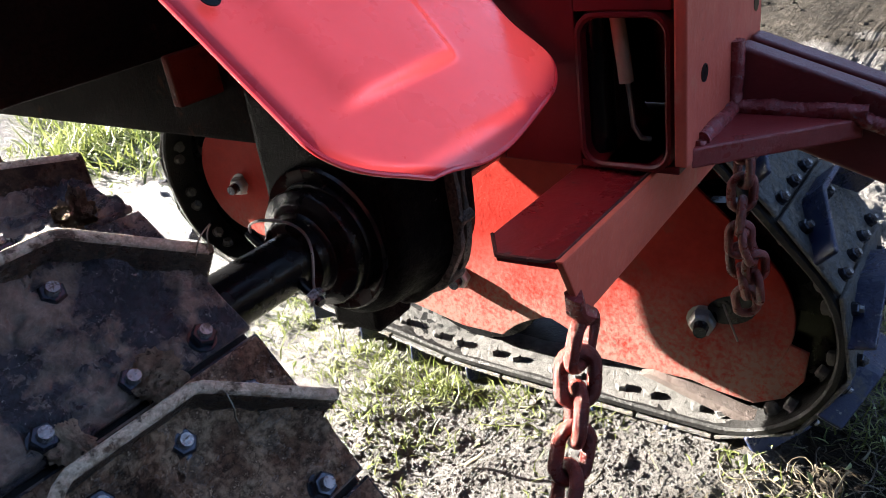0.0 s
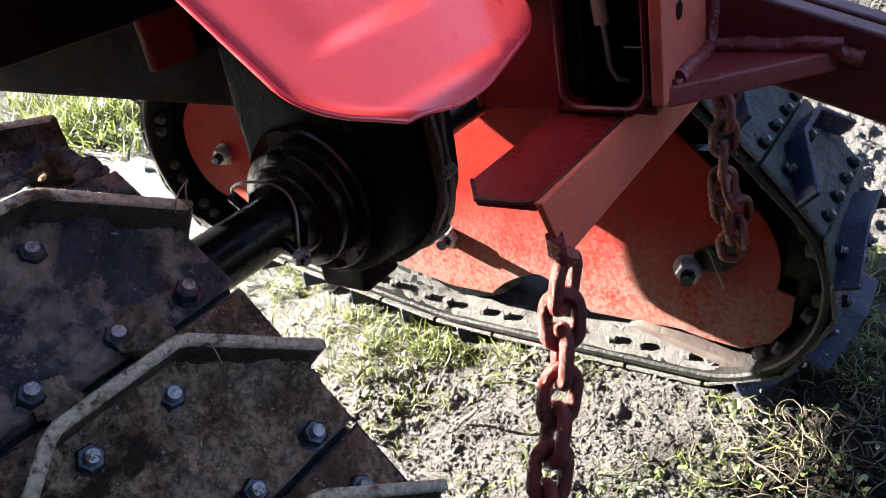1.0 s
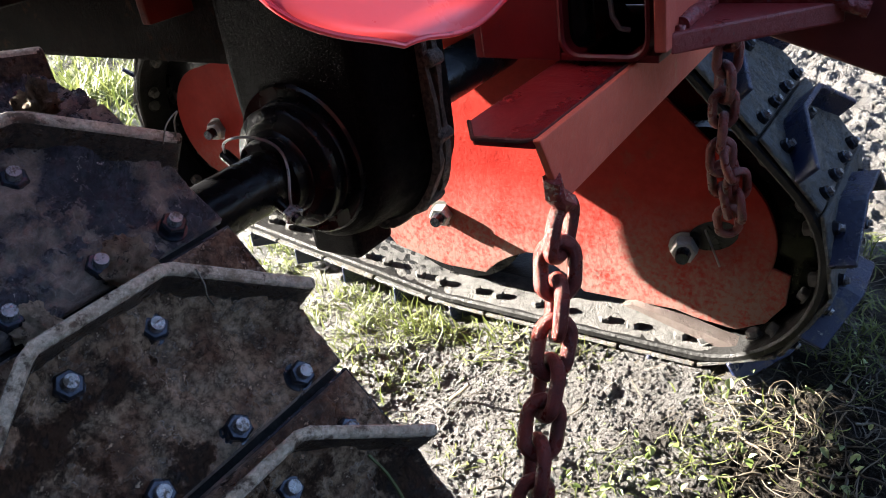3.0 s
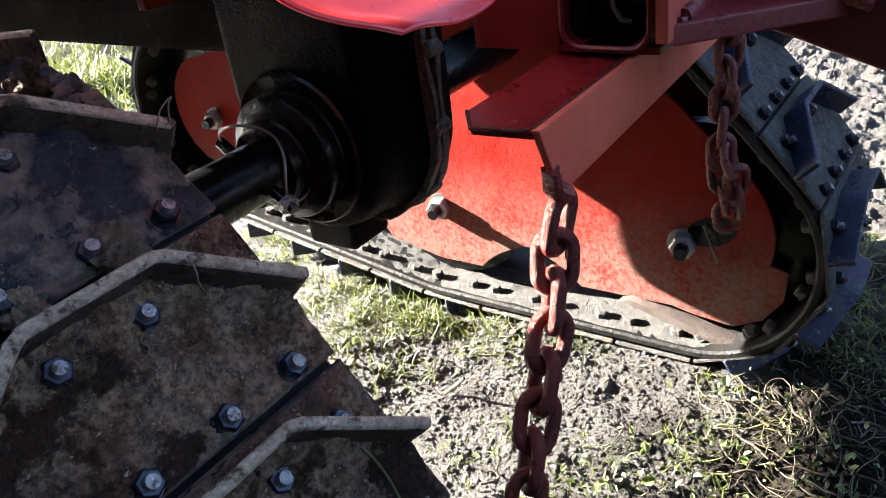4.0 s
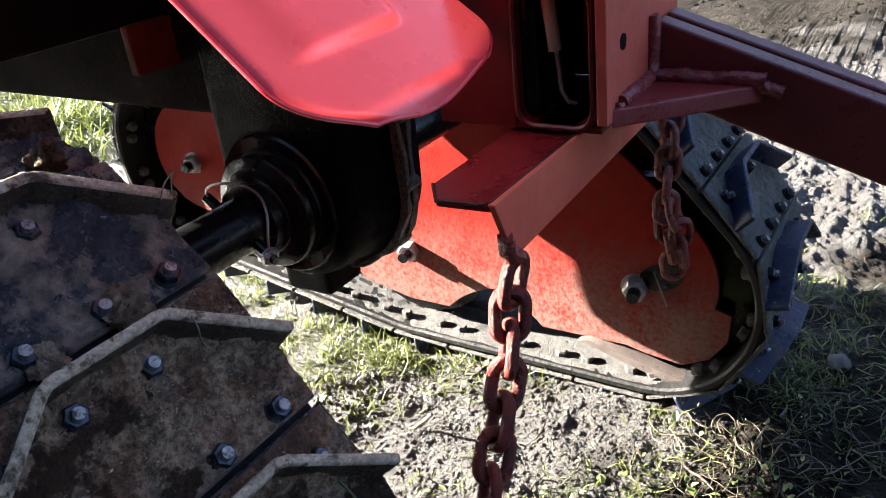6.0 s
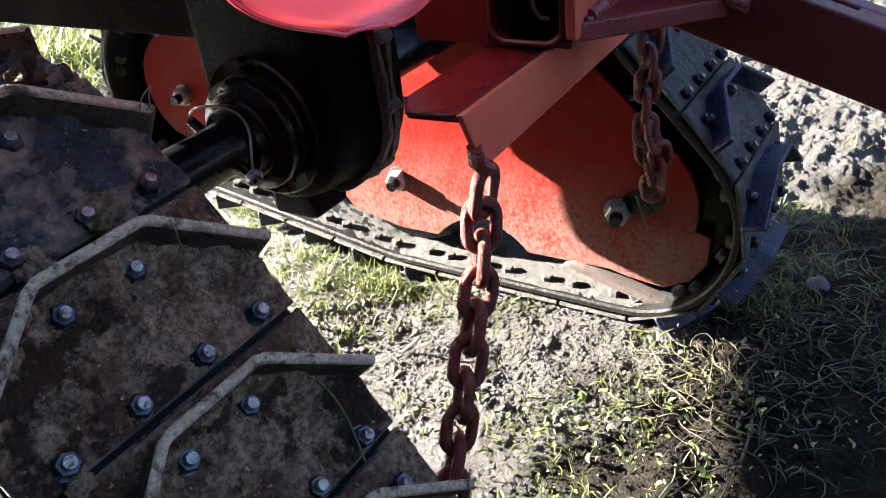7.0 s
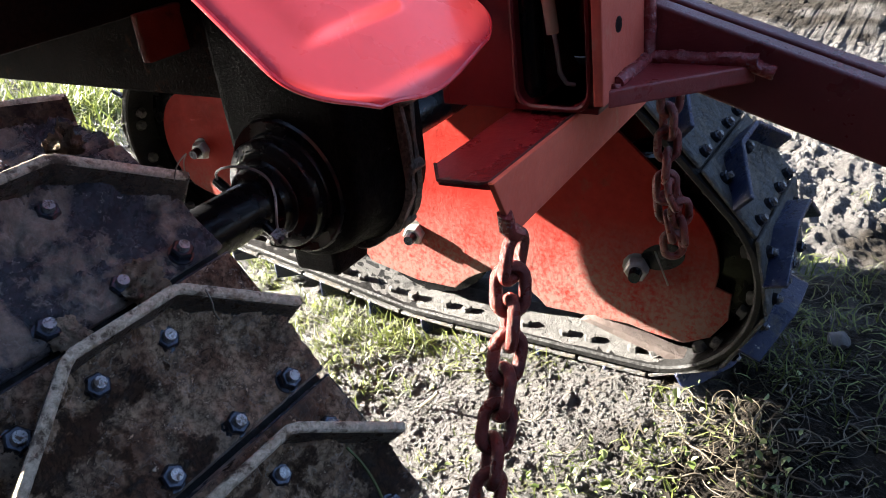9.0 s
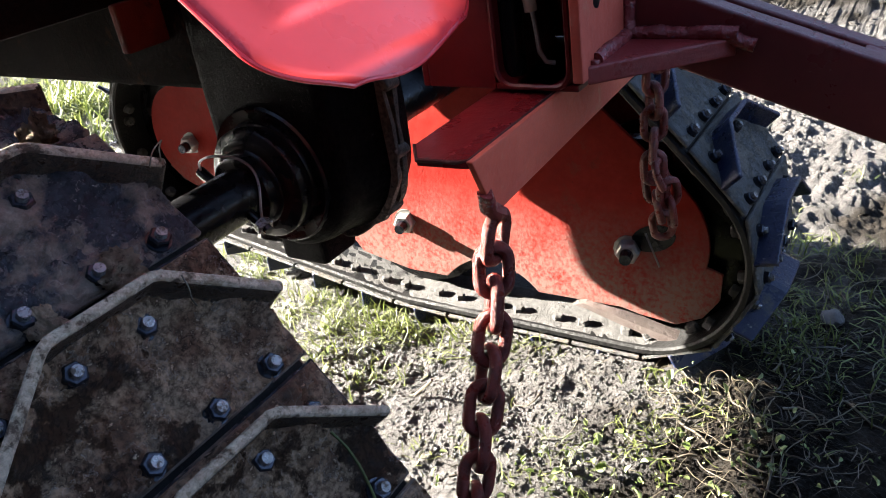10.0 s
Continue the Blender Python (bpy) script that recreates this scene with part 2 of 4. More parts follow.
def blend_shaded_loam(m):
    """Loam and painted-in shade round the grey trodden strip between the tracks, ragged border."""
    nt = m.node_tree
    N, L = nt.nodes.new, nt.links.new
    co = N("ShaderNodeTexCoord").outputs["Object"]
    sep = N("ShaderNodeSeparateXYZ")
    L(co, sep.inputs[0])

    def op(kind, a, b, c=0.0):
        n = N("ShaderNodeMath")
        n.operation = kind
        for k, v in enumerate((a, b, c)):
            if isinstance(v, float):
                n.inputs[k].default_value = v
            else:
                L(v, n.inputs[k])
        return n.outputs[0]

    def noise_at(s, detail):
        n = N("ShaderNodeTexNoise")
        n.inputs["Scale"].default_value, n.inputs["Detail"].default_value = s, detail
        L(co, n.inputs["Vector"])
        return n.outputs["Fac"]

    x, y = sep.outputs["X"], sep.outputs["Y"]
    # front border is laid along the cast shadow; far ground is darkened too
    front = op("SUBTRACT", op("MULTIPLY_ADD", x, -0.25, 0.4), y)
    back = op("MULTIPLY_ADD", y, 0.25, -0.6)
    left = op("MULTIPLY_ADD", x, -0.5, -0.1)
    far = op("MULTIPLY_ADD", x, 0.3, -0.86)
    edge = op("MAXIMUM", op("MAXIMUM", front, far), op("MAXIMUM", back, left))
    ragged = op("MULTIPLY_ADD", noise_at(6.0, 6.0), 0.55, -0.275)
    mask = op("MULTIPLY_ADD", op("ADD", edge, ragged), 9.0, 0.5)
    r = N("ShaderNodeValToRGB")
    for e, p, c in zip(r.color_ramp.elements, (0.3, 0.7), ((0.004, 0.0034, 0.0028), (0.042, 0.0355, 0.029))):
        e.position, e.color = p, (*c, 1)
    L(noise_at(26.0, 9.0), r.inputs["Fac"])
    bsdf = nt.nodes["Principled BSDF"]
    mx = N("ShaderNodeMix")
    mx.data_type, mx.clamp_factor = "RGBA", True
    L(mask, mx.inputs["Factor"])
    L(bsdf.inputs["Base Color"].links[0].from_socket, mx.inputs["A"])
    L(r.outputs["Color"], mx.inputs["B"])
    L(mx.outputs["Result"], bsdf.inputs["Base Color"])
    # less gloss where the shade is painted in
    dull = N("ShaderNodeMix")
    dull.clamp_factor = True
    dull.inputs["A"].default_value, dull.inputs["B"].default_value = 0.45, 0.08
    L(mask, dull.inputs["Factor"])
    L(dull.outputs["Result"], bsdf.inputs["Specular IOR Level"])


blend_shaded_loam(M["soil"])


def let_through(m, share, colour):
    """A thin sheet that lets some light through from behind."""
    nt = m.node_tree
    t = nt.nodes.new("ShaderNodeBsdfTranslucent")
    t.inputs["Color"].default_value = (*colour, 1)
    mx = nt.nodes.new("ShaderNodeMixShader")
    mx.inputs[0].default_value = share
    nt.links.new(nt.nodes["Principled BSDF"].outputs[0], mx.inputs[1])
    nt.links.new(t.outputs[0], mx.inputs[2])
    nt.links.new(mx.outputs[0], nt.nodes["Material Output"].inputs["Surface"])


def splashed(m, colour, low, high, cover):
    """Dried splashes of mud that thin out from the lower edge upwards."""
    nt = m.node_tree
    N, L = nt.nodes.new, nt.links.new
    bsdf = nt.nodes["Principled BSDF"]
    co = N("ShaderNodeTexCoord").outputs["Object"]
    sep = N("ShaderNodeSeparateXYZ")
    L(co, sep.inputs[0])
    fall = N("ShaderNodeMapRange")
    fall.inputs["From Min"].default_value, fall.inputs["From Max"].default_value = high, low
    L(sep.outputs["Z"], fall.inputs["Value"])
    grain = []
    for size in (16.0, 150.0):
        n = N("ShaderNodeTexNoise")
        n.inputs["Scale"].default_value, n.inputs["Detail"].default_value, n.inputs["Roughness"].default_value = size, 9.0, 0.7
        L(co, n.inputs["Vector"])
        r = N("ShaderNodeMapRange")
        r.inputs["From Min"].default_value, r.inputs["From Max"].default_value = 0.38, 0.62
        L(n.outputs["Fac"], r.inputs["Value"])
        grain.append(r.outputs[0])
    both = N("ShaderNodeMath")
    both.operation = "MULTIPLY_ADD"
    L(grain[0], both.inputs[0])
    both.inputs[1].default_value = 0.6
    L(grain[1], both.inputs[2])
    fac = N("ShaderNodeMath")
    fac.operation, fac.use_clamp = "MULTIPLY", True
    L(both.outputs[0], fac.inputs[0])
    L(fall.outputs[0], fac.inputs[1])
    most = N("ShaderNodeMath")
    most.operation = "MULTIPLY"
    most.inputs[1].default_value = cover
    L(fac.outputs[0], most.inputs[0])
    x = N("ShaderNodeMix")
    x.data_type = "RGBA"
    L(most.outputs[0], x.inputs["Factor"])
    L(bsdf.inputs["Base Color"].links[0].from_socket, x.inputs["A"])
    x.inputs["B"].default_value = (*colour, 1)
    L(x.outputs["Result"], bsdf.inputs["Base Color"])


splashed(M["plate"], (0.17, 0.118, 0.1), 0.1, 0.25, 0.9)
let_through(M["fender"], 0.19, (0.85, 0.09, 0.09))


def part_opaque(m, cover):
    """A dark sheet that stops only part of the light through it."""
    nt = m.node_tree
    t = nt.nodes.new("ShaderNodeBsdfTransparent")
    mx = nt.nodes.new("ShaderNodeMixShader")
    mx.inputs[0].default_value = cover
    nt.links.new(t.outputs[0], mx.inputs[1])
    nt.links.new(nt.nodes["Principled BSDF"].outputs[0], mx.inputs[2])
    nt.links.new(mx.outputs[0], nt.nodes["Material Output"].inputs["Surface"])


part_opaque(M["grime"], 0.7)


def leafy(name, a, b, trans=0.35):
    m = bpy.data.materials.new(name)
    m.use_nodes = True
    nt = m.node_tree
    N, L = nt.nodes.new, nt.links.new
    bsdf = nt.nodes["Principled BSDF"]
    r = N("ShaderNodeValToRGB")
    r.color_ramp.elements[0].color, r.color_ramp.elements[1].color = (*a, 1), (*b, 1)
    L(N("ShaderNodeNewGeometry").outputs["Random Per Island"], r.inputs["Fac"])
    L(r.outputs["Color"], bsdf.inputs["Base Color"])
    bsdf.inputs["Roughness"].default_value = 0.55
    t = N("ShaderNodeBsdfTranslucent")
    L(r.outputs["Color"], t.inputs["Color"])
    mx = N("ShaderNodeMixShader")
    mx.inputs[0].default_value = trans
    L(bsdf.outputs[0], mx.inputs[1])
    L(t.outputs[0], mx.inputs[2])
    L(mx.outputs[0], nt.nodes["Material Output"].inputs["Surface"])
    return m


M["grass"] = leafy("grass_blades", (0.052, 0.0715, 0.013), (0.195, 0.221, 0.065))
M["leaf"] = leafy("weed_leaves", (0.08, 0.12, 0.025), (0.36, 0.42, 0.18))
M["straw"] = leafy("dry_straw", (0.04, 0.03, 0.02), (0.17, 0.145, 0.1), 0.1)


# ---- mesh helpers ----
def part(name, bm, material, parent=None, label="", smooth=False):
    me = bpy.data.meshes.new(name)
    bm.normal_update()
    bm.to_mesh(me)
    bm.free()
    me.materials.append(material)
    if smooth:
        me.shade_smooth()
        me.set_sharp_from_angle(angle=radians(38))
    ob = new(name, me)
    if parent:
        ob.parent = parent
    if label:
        tagged(ob, label)
    return ob


def again(ob, m=None, parent=None):
    """Another object on the same mesh."""
    o = new(ob.name.split(".")[0], ob.data)
    o.parent = parent or ob.parent
    if m is not None:
        o.matrix_basis = m
    return o


def thing(name, label, category, at=(0, 0, 0), group="", kind=""):
    e = new(name)
    e.empty_display_size = 0.05
    e.location = at
    return tagged(e, label, category, group, kind)


def bevel(bm, w, seg=2, angle=30):
    if w:
        es = [e for e in bm.edges if len(e.link_faces) == 2 and e.calc_face_angle(0) > radians(angle)]
        bmesh.ops.bevel(bm, geom=es, offset=w, segments=seg, affect="EDGES", profile=0.6)
    return bm


def box(x0, x1, y0, y1, z0, z1, w=0.0, m=None, seg=2):
    bm = bmesh.new()
    bmesh.ops.create_cube(bm, size=1.0)
    bmesh.ops.transform(bm, matrix=Matrix.Translation(((x0 + x1) / 2, (y0 + y1) / 2, (z0 + z1) / 2)) @ Matrix.Diagonal((x1 - x0, y1 - y0, z1 - z0, 1)), verts=bm.verts)
    bevel(bm, w, seg)
    if m is not None:
        bmesh.ops.transform(bm, matrix=m, verts=bm.verts)
    return bm


def prism(outline, x0, x1, w=0.0, seg=2):
    """Extrudes a closed (y, z) outline from x0 to x1."""
    bm = bmesh.new()
    a = [bm.verts.new((x0, y, z)) for y, z in outline]
    b = [bm.verts.new((x1, y, z)) for y, z in outline]
    n = len(outline)
    caps = [bm.faces.new(a), bm.faces.new(b[::-1])]
    for i in range(n):
        bm.faces.new((a[i], b[i], b[(i + 1) % n], a[(i + 1) % n]))
    bmesh.ops.recalc_face_normals(bm, faces=bm.faces)
    if w:
        es = [e for c in caps for e in c.edges]
        bmesh.ops.bevel(bm, geom=es, offset=w, segments=seg, affect="EDGES", profile=0.6)
    return bm


def turned(profile, n=40, m=None):
    """A body turned about the x axis from (x, radius) rows."""
    bm = bmesh.new()
    rings = []
    for x, r in profile:
        rings.append([bm.verts.new((x, r * math.cos(2 * math.pi * k / n), r * math.sin(2 * math.pi * k / n))) for k in range(n)])
    for a, b in zip(rings, rings[1:]):
        for k in range(n):
            bm.faces.new((a[k], a[(k + 1) % n], b[(k + 1) % n], b[k]))
    bm.faces.new(rings[0])
    bm.faces.new(rings[-1][::-1])
    bmesh.ops.recalc_face_normals(bm, faces=bm.faces)
    if m is not None:
        bmesh.ops.transform(bm, matrix=m, verts=bm.verts)
    return bm


def join(*bms):
    out = bmesh.new()
    for b in bms:
        me = bpy.data.meshes.new("tmp")
        b.to_mesh(me)
        b.free()
        out.from_mesh(me)
        bpy.data.meshes.remove(me)
    return out


def rod(points, r, n=8, closed=False):
    """A round rod swept along points."""
    pts = [Vector(p) for p in points]
    bm = bmesh.new()
    rings, up = [], None
    m = len(pts)
    for i, p in enumerate(pts):
        a = pts[i - 1] if i or closed else p
        b = pts[(i + 1) % m] if i < m - 1 or closed else p
        d = (b - a).normalized()
        if up is None:
            up = d.orthogonal().normalized()
        up = (up - d * up.dot(d)).normalized()
        side = d.cross(up)
        rings.append([bm.verts.new(p + r * (math.cos(2 * math.pi * k / n) * up + math.sin(2 * math.pi * k / n) * side)) for k in range(n)])
    pairs = list(zip(rings, rings[1:])) + ([(rings[-1], rings[0])] if closed else [])
    for a, b in pairs:
        for k in range(n):
            bm.faces.new((a[k], a[(k + 1) % n], b[(k + 1) % n], b[k]))
    if not closed:
        bm.faces.new(rings[0][::-1])
        bm.faces.new(rings[-1])
    bmesh.ops.recalc_face_normals(bm, faces=bm.faces)
    return bm


def rough_up(bm, amp, scale, seed=0.0):
    for v in bm.verts:
        v.co += amp * Vector(noise.noise_vector(v.co * scale + Vector((seed, seed * 0.7, 0))))
    return bm


def hex_nut(r, h, shank_r=0.0, shank_h=0.0, washer=0.0):
    """Points along z from 0."""
    bm = bmesh.new()

    def cyl(n, rad, z0, z1, cone=0.0):
        res = bmesh.ops.create_cone(bm, cap_ends=True, segments=n, radius1=rad, radius2=rad - cone, depth=z1 - z0)
        bmesh.ops.translate(bm, vec=(0, 0, (z0 + z1) / 2), verts=res["verts"])

    z = 0.0
    if washer:
        cyl(14, washer, 0, 0.0018)
        z = 0.0018
    cyl(6, r, z, z + h * 0.8)
    cyl(6, r, z + h * 0.8, z + h, r * 0.16)
    if shank_r:
        old = set(bm.faces)
        cyl(10, shank_r, z + h - 0.0005, z + h + shank_h, shank_r * 0.15)
        for fc in bm.faces:
            if fc not in old:
                fc.material_index = 1
    return bm


# ---- ground ----
def ground_height(x, y):
    p = Vector((x, y, 0))
    near = max(0.0, 1 - max(0.0, math.hypot(x - 0.6, y - 0.4) - 1.6) / 2.0)
    h = 0.016 * noise.noise(p * 3.0) + 0.01 * noise.noise(p * 8.0 + Vector((3, 1, 0)))
    h += near * (0.0055 * noise.fractal(p * 18.0, 0.8, 2.1, 5) + (0.5 + 1.6 * max(0.0, noise.noise(p * 5.0 + Vector((1, 7, 0))))) * (0.0026 * noise.noise(p * 120.0) + 0.0024 * noise.noise(p * 215.0)))
    h += 0.011 * near * min(1.0, max(0.0, (x - 1.05) / 0.2)) * noise.fractal(p * 20.0, 0.6, 2.1, 5)
    far = max(0.0, math.hypot(x, y) - 2.2)
    h += 0.06 * min(1.0, far) * noise.fractal(p * 1.6, 0.9, 2.0, 2)
    h += 0.02 * math.exp(-(((x - 0.88) / 0.2) ** 2)) * (1 if y < 0.7 else math.exp(-(((y - 0.7) / 0.3) ** 2)))
    return h - 0.004


def ground():
    def axis(c):
        s = np.linspace(-1, 1, 680)
        a = np.abs(s)
        return c + np.sign(s) * (0.75 * a + 1.56 * a**3 + 0.05 * (np.exp(60 * np.clip(a - 0.85, 0, 1)) - 1))

    xs, ys = axis(0.72), axis(0.42)
    verts = [(x, y, ground_height(x, y) if max(abs(x), abs(y)) < 9 else -0.012) for y in ys for x in xs]
    n = len(xs)
    faces = [(j * n + i, j * n + i + 1, (j + 1) * n + i + 1, (j + 1) * n + i) for j in range(n - 1) for i in range(n - 1)]
    me = bpy.data.meshes.new("ground")
    me.from_pydata(verts, [], faces)
    me.materials.append(M["soil"])
    me.shade_smooth()
    return tagged(new("ground", me), "trodden grey-brown soil with clods, stems and sparse grass", "ground", kind="structure")


ground()


def wall():
    """Unseen plain black walls, added round the yard to cut the skylight."""
    for name, x0, x1, y0, y1, h in (("wall_south", -4.0, 6.0, -5.15, -5.0, 1.2), ("wall_west", -1.35, -1.2, -4.9, 2.2, 3.2), ("wall_northwest", -3.65, -3.5, 2.3, 10.0, 4.2), ("wall_north", -4.0, 6.0, 10.0, 10.15, 1.8), ("wall_east", 6.0, 6.15, -5.0, 10.0, 2.2)):
        tagged(part(name, box(x0, x1, y0, y1, -0.1, h, 0.01), M["sky_block"]), "unseen black wall added to cut the skylight", "wall", kind="structure")


wall()


# ---- tracks ----
def hull(circles, n=96):
    pts = sorted({(round(cy + r * math.cos(2 * math.pi * k / n), 5), round(cz + r * math.sin(2 * math.pi * k / n), 5)) for cy, cz, r in circles for k in range(n)})

    def half(seq):
        out = []
        for p in seq:
            while len(out) > 1 and (out[-1][0] - out[-2][0]) * (p[1] - out[-2][1]) - (out[-1][1] - out[-2][1]) * (p[0] - out[-2][0]) <= 0:
                out.pop()
            out.append(p)
        return out[:-1]

    return half(pts) + half(pts[::-1])


class Loop:
    """A closed outline, walked by length counter-clockwise in (y, z): down the near ramp, along the ground, up the far end."""

    def __init__(self, pts):
        self.p = np.array(pts + pts[:1])
        self.u = np.r_[0, np.cumsum(np.linalg.norm(np.diff(self.p, axis=0), axis=1))]
        self.length = self.u[-1]

    def at(self, u):
        u = u % self.length
        return Vector((float(np.interp(u, self.u, self.p[:, 0])), float(np.interp(u, self.u, self.p[:, 1]))))

    def nearest(self, y, z):
        us = np.linspace(0, self.length, 3000)
        return min(us, key=lambda u: (self.at(u) - Vector((y, z))).length)


NEAR, MID, FAR, TOP = (0.268, 0.187), (0.647, 0.178), (1.078, 0.272), (0.5, 0.427)
NEAR_SHADED = (0.2965, 0.187)
AXLE = (0.517, 0.424)
PITCH, HALF_W = 0.105, 0.1


def mud_crust(seed, depth):
    """Uneven dried mud that covers a plate's face, thickest along the lug, thin or bare elsewhere."""
    bm = bmesh.new()
    nx, ny = 120, 62
    rows = []
    for j in range(ny + 1):
        y = -0.049 + 0.098 * j / ny
        row = []
        for i in range(nx + 1):
            x = -0.098 + 0.196 * i / nx
            p = Vector((x, y, seed * 3.7))
            n = noise.fractal(p * 26, 0.9, 2.2, 3) + 0.75 * noise.noise(p * 80) + 0.8 * abs(noise.noise(p * 170)) + 0.4 * noise.noise(p * 380)
            lug_y = 0.0395 - max(0.0, abs(x) - 0.036) * 0.76
            d = lug_y - y
            bank = math.exp(-((d / 0.013) ** 2)) if d > -0.004 else 0.0
            step_ = 1 / (1 + math.exp(-40 * (n - 0.1)))
            h = depth * (0.42 * n + 0.3 * step_ - 0.08 + bank * (1.1 + 0.9 * noise.noise(p * 45)))
            h = 0.0 if min(i, j, nx - i, ny - j) == 0 else h + 0.0011
            row.append(bm.verts.new((x, y, 0.0048 + max(0.0004, h))))
        rows.append(row)
    for a, b in zip(rows, rows[1:]):
        for i in range(nx):
            f = bm.faces.new((a[i], a[i + 1], b[i + 1], b[i]))
            f.smooth = True
            f.material_index = 1
    return bm


def plate_meshes(seed=0, mud=0.0):
    """One grouser plate with its lug and nuts about its middle: x across the belt, y up the near ramp, z outwards."""
    bm = box(-HALF_W, HALF_W, -0.0505, 0.0505, 0.0, 0.005, 0.001, seg=1)
    if mud:
        bm = join(bm, mud_crust(seed, mud))
    lug = bmesh.new()
    line = [(-0.102, -0.0105), (-0.04, 0.037), (-0.034, 0.0395), (0.034, 0.0395), (0.04, 0.037), (0.102, -0.0105)]
    rows = []
    for i, (x, y) in enumerate(line):
        a = Vector(line[max(0, i - 1)])
        b = Vector(line[min(len(line) - 1, i + 1)])
        d = (b - a).normalized()
        nrm = Vector((-d.y, d.x))
        cut = 0.004 if i in (0, len(line) - 1) else 0.0
        rows.append([lug.verts.new((x + s * nrm.x * 0.0034, y + s * nrm.y * 0.0034 + lean, z)) for s, z, lean in ((-1, 0.003, 0), (-1, 0.036 - cut, 0.003), (1, 0.036 - cut, 0.003), (1, 0.003, 0))])
    for a, b in zip(rows, rows[1:]):
        for k in range(4):
            lug.faces.new((a[k], b[k], b[(k + 1) % 4], a[(k + 1) % 4]))
    lug.faces.new(rows[0])
    lug.faces.new(rows[-1][::-1])
    bmesh.ops.recalc_face_normals(lug, faces=lug.faces)
    bevel(lug, 0.003, 3, 50)
    for fc in lug.faces:
        if fc.calc_center_median().z > 0.0312:
            fc.material_index = 1
    return bm, lug


def mud_lump():
    bm = bmesh.new()
    bmesh.ops.create_icosphere(bm, subdivisions=4, radius=1.0)
    for v in bm.verts:
        w = 1 + 0.5 * abs(noise.noise(v.co * 6)) + 0.3 * noise.noise(v.co * 13) + 0.6 * noise.noise(v.co * 1.6) + 0.3 * noise.noise(v.co * 4.5) + 0.12 * noise.noise(v.co * 11)
        v.co = Vector((v.co.x * 0.013 * w, v.co.y * 0.009 * w, max(-0.002, v.co.z * 0.0075 * w)))
    return bm


SPOTS = [(x, y) for y in (-0.041, 0.024) for x in (-0.073, -0.025, 0.024, 0.071)]


